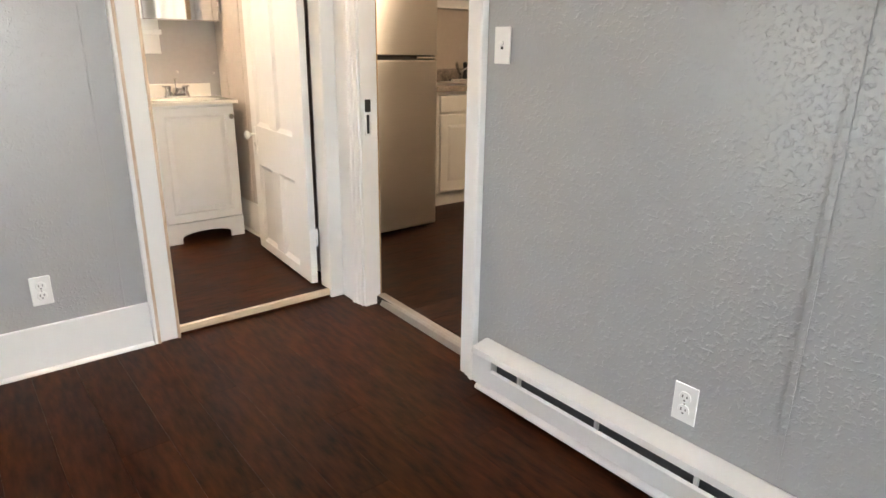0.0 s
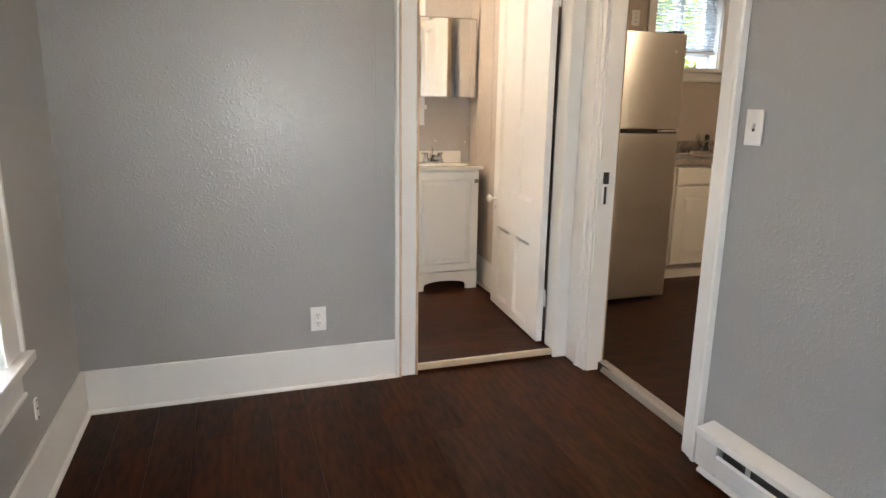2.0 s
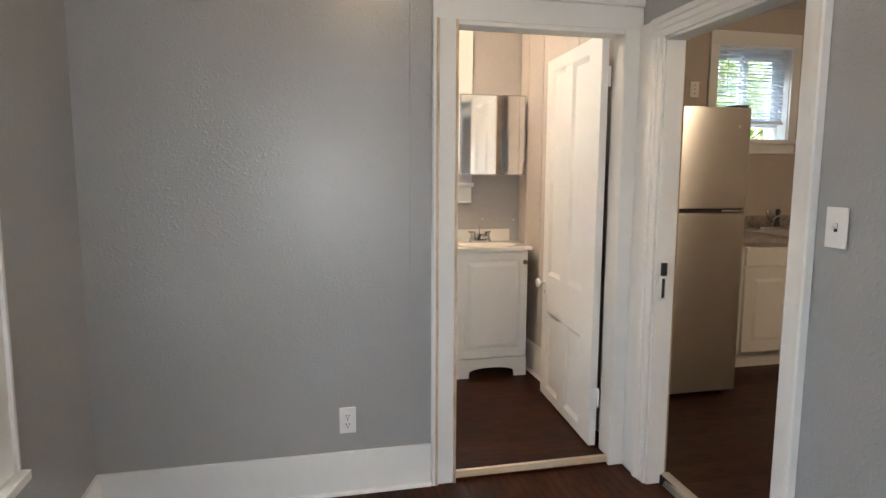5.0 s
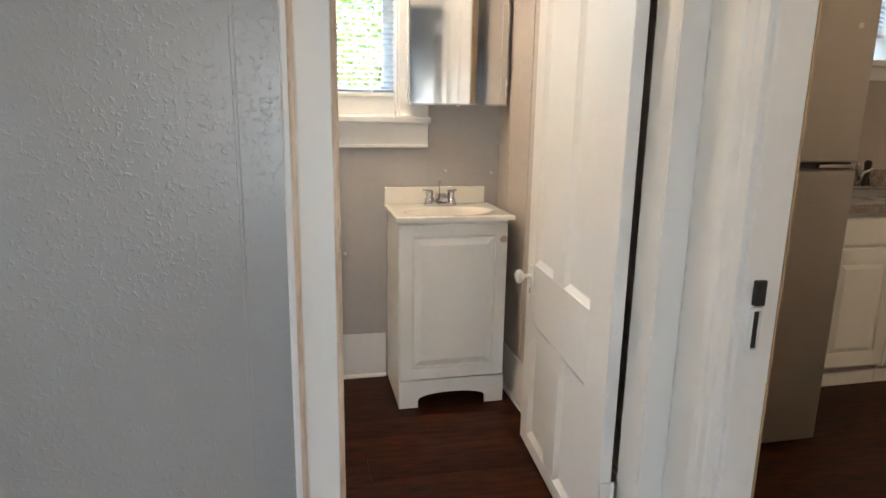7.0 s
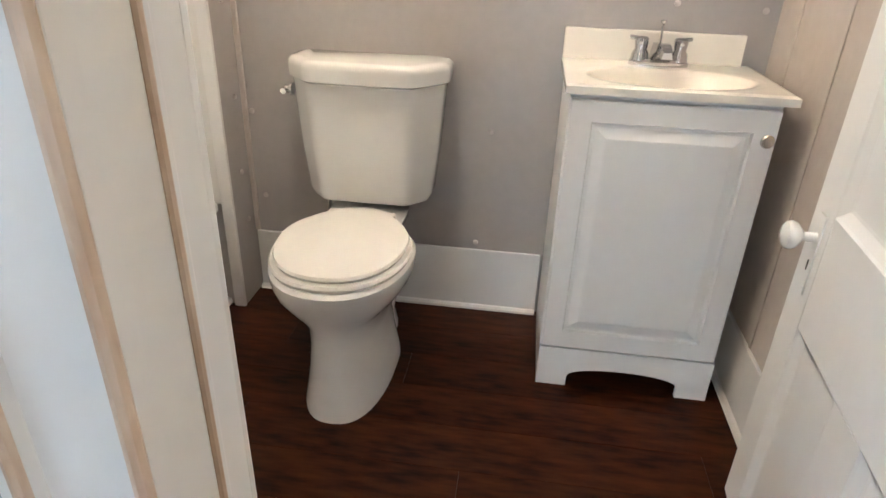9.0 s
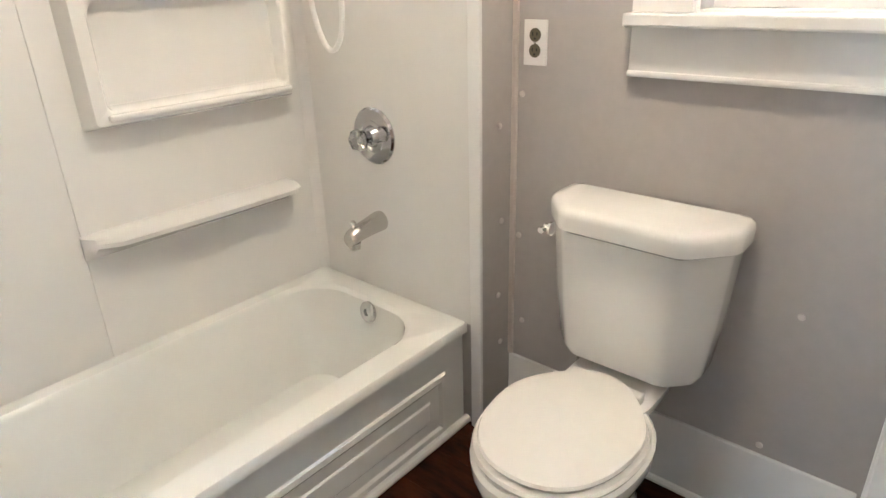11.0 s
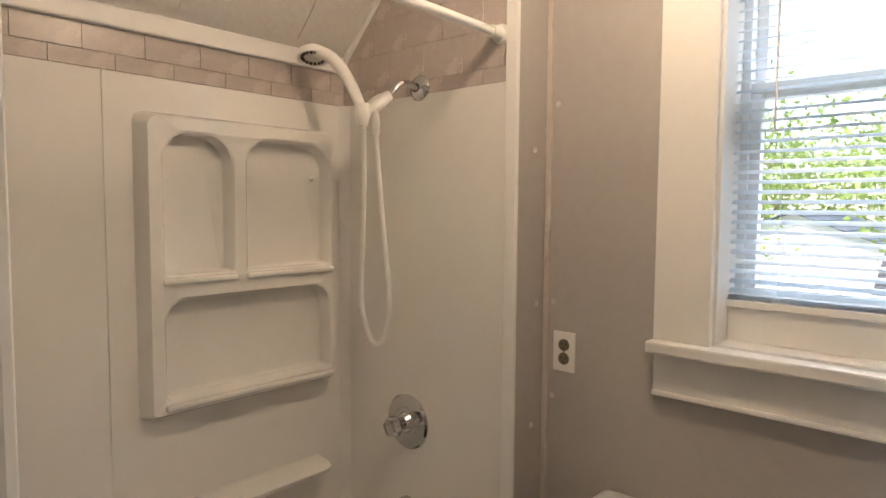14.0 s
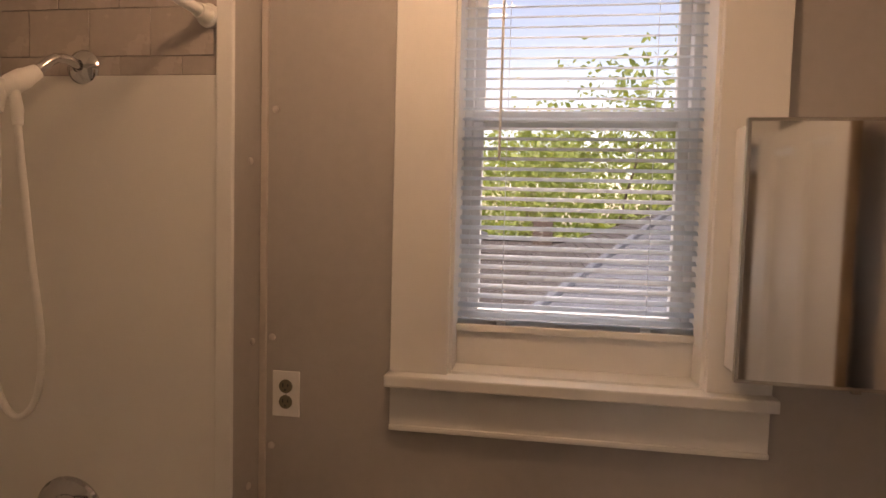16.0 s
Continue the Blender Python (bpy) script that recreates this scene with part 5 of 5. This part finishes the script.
# ---- kitchen ----
def refrigerator():
    x0, x1, y0, y1, h = 2.600, 3.268, 3.750, 4.45, 1.762
    r = thing("refrigerator", "brushed stainless top-freezer refrigerator", "refrigerator")
    part("body", B(x0 + 0.004, x1 - 0.004, y0 + 0.07, y1, BF + 0.035, h - 0.012, bevel=0.006), FRIDGE_SIDE, r, "grey enamelled cabinet")
    a = part("fridge_door", B(x0, x1, y0, y0 + 0.062, BF + 0.035, 1.154, bevel=0.010, segs=3), STEEL, r, "brushed stainless lower door")
    b = part("freezer_door", B(x0, x1, y0, y0 + 0.062, 1.182, h, bevel=0.010, segs=3), STEEL, r, "brushed stainless upper door")
    part("door_gap", B(x0 + 0.01, x1 - 0.01, y0 + 0.02, y0 + 0.066, 1.156, 1.181), RUBBER, r)
    part("gasket", B(x0 + 0.01, x1 - 0.01, y0 + 0.063, y0 + 0.070, 0.10, h - 0.02), RUBBER, r)
    part("centre_hinge", B(x1 - 0.16, x1 - 0.012, y0 + 0.004, y0 + 0.03, 1.160, 1.174, bevel=0.003), NICKEL, r, "grey metal hinge")
    part("top_hinge", B(x1 - 0.09, x1 - 0.015, y0 + 0.01, y0 + 0.13, h, h + 0.016, bevel=0.004), RUBBER, r)
    part("badge", lathe(bmesh.new(), [(0.010, 0), (0.010, 0.0015), (0.002, 0.002)], pose(x1 - 0.075, y0, h - 0.11, 90, 0, 0), 18), PLASTIC, b)
    for x in (x0 + 0.06, x1 - 0.06):
        part("foot", lathe(bmesh.new(), [(0.022, 0), (0.022, 0.012), (0.012, 0.014), (0.012, 0.045)], pose(x, y0 + 0.06, BF), 14), NICKEL, r)
        part("foot", lathe(bmesh.new(), [(0.022, 0), (0.022, 0.012), (0.012, 0.014), (0.012, 0.045)], pose(x, y1 - 0.06, BF), 14), NICKEL, r)


refrigerator()


def base_cabinet(x0, x1):
    c = thing("base_cabinet", "white raised-panel kitchen base cabinet", "cabinet", group="kitchen base cabinets")
    yf = 4.190
    part("body", B(x0, x1, yf, BATH_BACK - 0.008, BF + 0.10, 0.918, bevel=0.002), CABINET, c)
    part("toe_kick", B(x0, x1, yf + 0.030, yf + 0.044, BF, BF + 0.10), CABINET, c)
    w = x1 - x0
    d = part("drawer_front", stepped_panel(bmesh.new(), Matrix.Translation((x0 + 0.02, yf - 0.019, 0.765)), w - 0.04, 0.125, [(0, 0.0185), (0, 0.004), (0.004, 0.0), (0.02, -0.001)]), CABINET, c)
    d = part("door", stepped_panel(bmesh.new(), Matrix.Translation((x0 + 0.02, yf - 0.019, 0.162)), w - 0.04, 0.588,
                                   [(0, 0.0185), (0, 0.004), (0.004, 0.0), (0.066, 0.0), (0.060, 0.006), (0.078, 0.006), (0.098, 0.0), (0.104, -0.0005)]), CABINET, c)
    return c


for x in (3.30, 3.62, 4.06, 4.50):
    base_cabinet(x, x + (0.316 if x == 3.30 else 0.436))
bm = bmesh.new()
X0, X1, Y0, Y1 = 3.92, 4.52, 4.235, 4.62
for a in ((3.29, X0, 4.150, BATH_BACK - 0.007), (X1, 4.99, 4.150, BATH_BACK - 0.007), (X0, X1, 4.150, Y0), (X0, X1, Y1, BATH_BACK - 0.007)):
    box(bm, a[0], a[1], a[2], a[3], 0.920, 0.960)
top = tagged(link("countertop", bm, COUNTER), "brown mottled stone-look laminate countertop", "countertop")
part("backsplash", B(3.29, 4.99, BATH_BACK - 0.026, BATH_BACK - 0.007, 0.960, 1.060, bevel=0.003), COUNTER, top)
sk = thing("kitchen_sink", "stainless steel drop-in kitchen sink", "sink")
bm = loft(bmesh.new(), [round_rect(X0 - 0.015, X1 + 0.015, Y0 - 0.015, Y1 + 0.015, 0.961, 0.03), round_rect(X0 - 0.012, X1 + 0.012, Y0 - 0.012, Y1 + 0.012, 0.967, 0.03), round_rect(X0 + 0.014, X1 - 0.014, Y0 + 0.014, Y1 - 0.014, 0.965, 0.05),
                        round_rect(X0 + 0.022, X1 - 0.022, Y0 + 0.022, Y1 - 0.022, 0.94, 0.05), round_rect(X0 + 0.032, X1 - 0.032, Y0 + 0.032, Y1 - 0.032, 0.78, 0.05), round_rect(X0 + 0.07, X1 - 0.07, Y0 + 0.07, Y1 - 0.07, 0.765, 0.04)], (False, True))
part("bowl", bm, NICKEL, sk, smooth=True)
kf = thing("kitchen_faucet", "dark bronze-chrome kitchen faucet with side spray", "tap", Matrix.Translation((4.24, 4.67, 0.960)))
part("base", loft(bmesh.new(), [oval(0, 0, 0, 0.11, 0.028, 3), oval(0, 0, 0.02, 0.105, 0.025, 3)]), NICKEL, kf, smooth=True)
part("spout", tube(bmesh.new(), smooth_line([(0, 0, 0.02), (-0.002, -0.01, 0.06), (-0.08, -0.07, 0.10), (-0.14, -0.13, 0.145), (-0.155, -0.145, 0.145), (-0.158, -0.148, 0.12)], 5), 0.011, 12), NICKEL, kf, smooth=True)
part("lever", tube(bmesh.new(), [(0, 0, 0.05), (0.03, -0.01, 0.09), (0.07, -0.02, 0.11)], 0.008, 10), NICKEL, kf, smooth=True)
part("side_spray", lathe(bmesh.new(), [(0.022, 0), (0.020, 0.03), (0.014, 0.05), (0.017, 0.10), (0.020, 0.13), (0.008, 0.14)], pose(0.07, 0.01, 0.015), 16), RUBBER, kf, "black side spray", smooth=True)


# ---- outdoors, seen through the blinds ----
GROUND_Z = -3.2
GRASS = material("lawn", (0.07, 0.11, 0.035), 0.9, vary=0.4, scale=0.4, grain=6)
BARK = material("bark", (0.10, 0.075, 0.055), 0.9, vary=0.4, scale=4, grain=30, bump=0.01, bump_scale=20)
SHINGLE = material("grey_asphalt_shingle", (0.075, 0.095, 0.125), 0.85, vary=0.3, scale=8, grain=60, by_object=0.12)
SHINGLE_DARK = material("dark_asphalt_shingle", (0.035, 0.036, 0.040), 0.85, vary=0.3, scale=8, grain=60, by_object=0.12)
SIDING = material("white_siding", (0.72, 0.72, 0.70), 0.6, vary=0.05)
BRICK = material("dark_brick_chimney", (0.045, 0.036, 0.034), 0.85, vary=0.3, scale=8, grain=40)


def leaf_material(name, colour):
    mat = material(name, colour, 0.55, vary=0.45, scale=1.2, grain=9)
    n, l = mat.node_tree.nodes, mat.node_tree.links
    b, out = n["Principled BSDF"], n["Material Output"]
    tr, mx = n.new("ShaderNodeBsdfTranslucent"), n.new("ShaderNodeMixShader")
    tr.inputs["Color"].default_value = (colour[0] * 2.2, colour[1] * 1.9, colour[2] * 0.9, 1)
    mx.inputs[0].default_value = 0.4
    l.new(b.outputs[0], mx.inputs[1])
    l.new(tr.outputs[0], mx.inputs[2])
    l.new(mx.outputs[0], out.inputs["Surface"])
    return mat


LEAF = leaf_material("spring_leaf", (0.20, 0.28, 0.10))
LEAF_DARK = leaf_material("shaded_leaf", (0.16, 0.23, 0.07))

structure("ground", B(-300, 300, -300, 300, GROUND_Z - 0.5, GROUND_Z), GRASS, "grassy ground around the house", "ground")


def tree(x, y, height, spread, seed, leaves=2600, mat=LEAF):
    rnd = random.Random(seed)
    t = thing("tree", "leafy deciduous tree in early summer", "tree", Matrix.Translation((x, y, GROUND_Z)), "garden trees")
    bm, tips = bmesh.new(), []

    def limb(p, d, length, r, depth):
        pts, radii = [p], [r]
        for k in range(4):
            d = (d + Vector((rnd.uniform(-0.22, 0.22), rnd.uniform(-0.22, 0.22), rnd.uniform(-0.05, 0.14)))).normalized()
            pts.append(pts[-1] + d * length / 4)
            radii.append(r * (1 - 0.16 * (k + 1)))
        tube(bm, pts, 0, 7, radii)
        if depth:
            for k in range(5 if depth > 1 else 4):
                a = rnd.uniform(0, 2 * math.pi)
                nd = (d * 0.55 + Vector((math.cos(a), math.sin(a), rnd.uniform(-0.1, 0.6)))).normalized()
                limb(pts[rnd.randint(2, 4)], nd, length * rnd.uniform(0.5, 0.75), radii[-1] * 0.6, depth - 1)
        if depth < 2:
            tips.extend(pts[2:])
    limb(Vector((0, 0, 0)), Vector((0, 0, 1)), height * 0.5, height * 0.022, 3)
    part("trunk", bm, BARK, t)
    verts, faces = [], []
    for k in range(leaves):
        c = rnd.choice(tips) + Vector((rnd.gauss(0, 1), rnd.gauss(0, 1), rnd.gauss(0, 0.8))) * spread * 0.09
        s = rnd.uniform(0.07, 0.16) * height / 9
        e = Euler((rnd.uniform(0, 6.3), rnd.uniform(0, 6.3), rnd.uniform(0, 6.3))).to_matrix()
        i = len(verts)
        verts += [c + e @ Vector(q) * s for q in ((0, -1, 0), (0.5, -0.1, 0.12), (0.1, 1, 0), (-0.5, 0.0, 0.12))]
        faces.append((i, i + 1, i + 2, i + 3))
    data = bpy.data.meshes.new("crown")
    data.from_pydata(verts, [], faces)
    data.materials.append(mat)
    cr = new("crown", data)
    cr.parent = t
    tagged(cr, kind="stuff")


for k, (x, y, h, sp) in enumerate(((-4.5, 23, 9.0, 6), (0.6, 24, 9.0, 6), (3.4, 22, 9.5, 6), (8.0, 22, 9.0, 7), (-9, 17, 8.5, 6), (13, 18, 9, 7), (-14, 13, 8, 6), (2.2, 30, 10, 8), (6.5, 31, 10, 8), (-6, 32, 10, 8), (-1.5, 34, 9, 8))):
    tree(x, y, h, sp, 40 + k, 2700, LEAF if k % 2 else LEAF_DARK)
tree(6.6, 10.5, 8.0, 5, 71, 4200, LEAF)
tree(9.5, 12.5, 8.5, 6, 72, 4200, LEAF_DARK)


def gable_house(name, label, cx, cy, w, d, eave, ridge, turn, roof_mat, chimney=False, rows=14):
    """A house with siding, a gable roof of overlapping shingle courses, and a chimney."""
    h = thing(name, label, "house", pose(cx, cy, GROUND_Z, 0, 0, turn))
    bm = bmesh.new()
    sweep(bm, [(-w / 2, 0), (w / 2, 0), (w / 2, eave), (0, ridge), (-w / 2, eave)], Matrix.Translation((0, -d / 2, 0)), d)
    part("wall", bm, SIDING, h)
    slope = math.hypot(w / 2 + 0.3, ridge - eave)
    a = math.atan2(ridge - eave, w / 2)
    roof = None
    for s in (-1, 1):
        bm = bmesh.new()
        for k in range(rows):
            u0, u1 = k / rows, (k + 1) / rows
            p = lambda u, o: (s * (w / 2 + 0.3) * (1 - u) + s * o * math.sin(a), ridge - (ridge - eave) * (1 - u) * (w / 2 + 0.3) / (w / 2) + o * math.cos(a))
            (xa, za), (xb, zb), (xc, zc), (xd, zd) = p(u0, 0.03), p(u1 + 0.3 / rows, 0.012), p(u1 + 0.3 / rows, 0.004), p(u0, 0.010)
            sweep(bm, [(xa, za + 0.02), (xb, zb + 0.02), (xc, zc + 0.01), (xd, zd + 0.01)], Matrix.Translation((0, -d / 2 - 0.3, 0)), d + 0.6)
        roof = part("roof", bm, roof_mat, h, "asphalt shingle roof slope")
    part("ridge_cap", B(-0.12, 0.12, -d / 2 - 0.3, d / 2 + 0.3, ridge + 0.02, ridge + 0.09, bevel=0.02), roof_mat, h)
    if chimney:
        part("chimney", B(-0.2, 0.2, d * 0.35 - 0.2, d * 0.35 + 0.2, ridge - 0.4, ridge + 0.50, bevel=0.01), BRICK, h, "brick chimney")
    return h


gable_house("neighbour_house", "neighbouring house with a dark shingle roof", 3.6, 16.3, 7.6, 6.2, 2.6, 4.30, 90, SHINGLE_DARK, True, 14)
gable_house("neighbour_house", "far house with a grey roof and white walls", -2.6, 25.0, 7.0, 6.0, 3.4, 4.75, 0, SHINGLE, False, 12)
gable_house("neighbour_house", "low garage with a pale grey roof", -3.2, 14.5, 5.0, 5.0, 2.1, 3.30, 90, SHINGLE, False, 12)


def hip_wing(ax, ay, az, bx, by, bz, length, rows=20):
    """A lower wing whose hip runs from the eave corner a up to the ridge end b; courses of shingles lap downwards."""
    h = thing("house_wing", "lower wing of the house with a grey shingle hip roof", "house", Matrix.Translation((ax, ay, GROUND_Z)))
    dx, dy, e, r = bx - ax, by - ay, az - GROUND_Z, bz - GROUND_Z
    part("wall", B(0.25, length, 0.25, 2 * dy - 0.25, 0, e - 0.02), SIDING, h)
    front, side = bmesh.new(), bmesh.new()
    for k in range(rows):
        u, v = k / rows, min(1.0, (k + 1.25) / rows)
        za, zb = e + (r - e) * u, e + (r - e) * v
        loft(front, [[(dx * u, dy * u, za - 0.01), (length, dy * u, za - 0.01), (length, dy * u, za + 0.022), (dx * u, dy * u, za + 0.022)],
                     [(dx * v, dy * v, zb - 0.01), (length, dy * v, zb - 0.01), (length, dy * v, zb + 0.006), (dx * v, dy * v, zb + 0.006)]])
        loft(side, [[(dx * u, dy * u, za - 0.01), (dx * u, 2 * dy - dy * u, za - 0.01), (dx * u, 2 * dy - dy * u, za + 0.022), (dx * u, dy * u, za + 0.022)],
                    [(dx * v, dy * v, zb - 0.01), (dx * v, 2 * dy - dy * v + 0.001, zb - 0.01), (dx * v, 2 * dy - dy * v + 0.001, zb + 0.006), (dx * v, dy * v, zb + 0.006)]])
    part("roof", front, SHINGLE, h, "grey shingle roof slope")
    # the slope turned from the light: its shade comes from the darker shingle colour
    part("roof", side, SHINGLE_DARK, h, "grey shingle roof slope, its shade put in as a darker colour")
    part("roof", sweep(bmesh.new(), [(0, r - 0.02), (0, r), (dy, e), (dy, e - 0.02)], Matrix(((0, 1, 0, dx), (1, 0, 0, dy), (0, 0, 1, 0), (0, 0, 0, 1))), length - dx), SHINGLE, h)
    part("hip_cap", tube(bmesh.new(), [(0, 0, e + 0.02), (dx, dy, r + 0.02)], 0.045, 8), SHINGLE, h, "pale hip cap shingles")
    part("ridge_cap", tube(bmesh.new(), [(dx, dy, r + 0.02), (length, dy, r + 0.02)], 0.045, 8), SHINGLE, h)


hip_wing(1.25, 8.0, 0.88, 3.15, 12.1, 1.80, 7.0)


# ---- floor planks and wall tiles, last ----
floor, raised = bpy.data.objects["floor"], bpy.data.objects["floor_raised"]


def plank_mesh(length, width=0.150):
    bm = B(0.0003, length - 0.0003, 0.0003, width - 0.0003, -0.004, 0.0)
    bmesh.ops.bevel(bm, geom=[e for e in bm.edges if e.verts[0].co.z > -0.001 and e.verts[1].co.z > -0.001], offset=0.0002, segments=1, affect="EDGES")
    bmesh.ops.recalc_face_normals(bm, faces=bm.faces)
    data = bpy.data.meshes.new("plank")
    bm.to_mesh(data)
    bm.free()
    data.materials.append(FLOOR)
    return data


rnd = random.Random(5)
shared = {}


def lay_floor(parent, x0, x1, y0, y1, z):
    """Rows of planks along x with random end joints; cut planks at the walls."""
    y = y0
    while y < y1 - 0.01:
        width = min(0.150, y1 - y)
        x = x0 - rnd.choice((0.0, 0.2, 0.4, 0.6, 0.8, 1.0))
        while x < x1:
            a, b = max(x, x0), min(x + 1.2, x1)
            if b - a > 0.03:
                key = (round(b - a, 2), round(width, 3))
                if key not in shared:
                    shared[key] = plank_mesh(*key)
                p = new("plank", shared[key])
                p.parent = parent
                p.matrix_basis = Matrix.Translation((a, y, z))
            x += 1.2
        y += width


x = WEST
while x < 2.28:                                  # bedroom: boards run towards the bathroom
    y = SOUTH - rnd.choice((0.0, 0.2, 0.4, 0.6, 0.8, 1.0))
    while y < PART + 0.004:
        a, b = max(y, SOUTH), min(y + 1.2, PART + 0.004)
        if b - a > 0.03:
            key = (round(b - a, 2), 0.150)
            if key not in shared:
                shared[key] = plank_mesh(*key)
            p = new("plank", shared[key])
            p.parent = floor
            p.matrix_basis = pose(x + 0.150, a, 0, 0, 0, 90)
        y += 1.2
    x += 0.150
lay_floor(raised, JAMB_L, DOOR_R - 0.003, PART + 0.013, PART_BACK - 0.004, BF)
lay_floor(raised, WEST, BATH_EAST, PART_BACK - 0.004, BATH_BACK, BF)
lay_floor(raised, 2.295, KITCHEN_EAST, KITCHEN_SOUTH, BATH_BACK, BF)


def tile_mesh(w, h):
    bm = B(0.0007, w - 0.0007, -0.0035, 0.0, 0.0007, h - 0.0007, bevel=0.0010, segs=1)
    bmesh.ops.recalc_face_normals(bm, faces=bm.faces)
    data = bpy.data.meshes.new("tile")
    bm.to_mesh(data)
    bm.free()
    data.materials.append(TILE)
    return data


tiles = {}


def lay(parent, m, w, h):
    key = (round(w, 3), round(h, 3))
    if key not in tiles:
        tiles[key] = tile_mesh(*key)
    t = new("tile", tiles[key])
    t.parent = parent
    t.matrix_basis = m


plumb = bpy.data.objects["wall_plumbing"]
lining = bpy.data.objects["wall_tub_lining"]
zrow = 1.981
for r, h in enumerate((0.042, 0.106, 0.106, 0.106, 0.106, 0.106, 0.06)):
    x = XB + 0.004 - (0.076 if r % 2 else 0.0)
    while x < 0.650:
        a, b = max(x, XB + 0.004), min(x + 0.152, 0.652)
        lowest = BATH_SLOPE_Z + BATH_SLOPE * b - 0.02
        if b - a > 0.02 and zrow < lowest:
            lay(plumb, Matrix.Translation((a, PLUMB - 0.0005, zrow)), b - a, h)
        x += 0.152
    if r < 2:
        yy = PART_BACK + 0.01 - (0.076 if r % 2 else 0.0)
        while yy < PLUMB - 0.02:
            a, b = max(yy, PART_BACK + 0.01), min(yy + 0.152, PLUMB - 0.006)
            if b - a > 0.02:
                lay(lining, pose(XB + 0.0005, a, zrow, 0, 0, 90), b - a, h if r == 0 else 0.068)
            yy += 0.152
    zrow += h
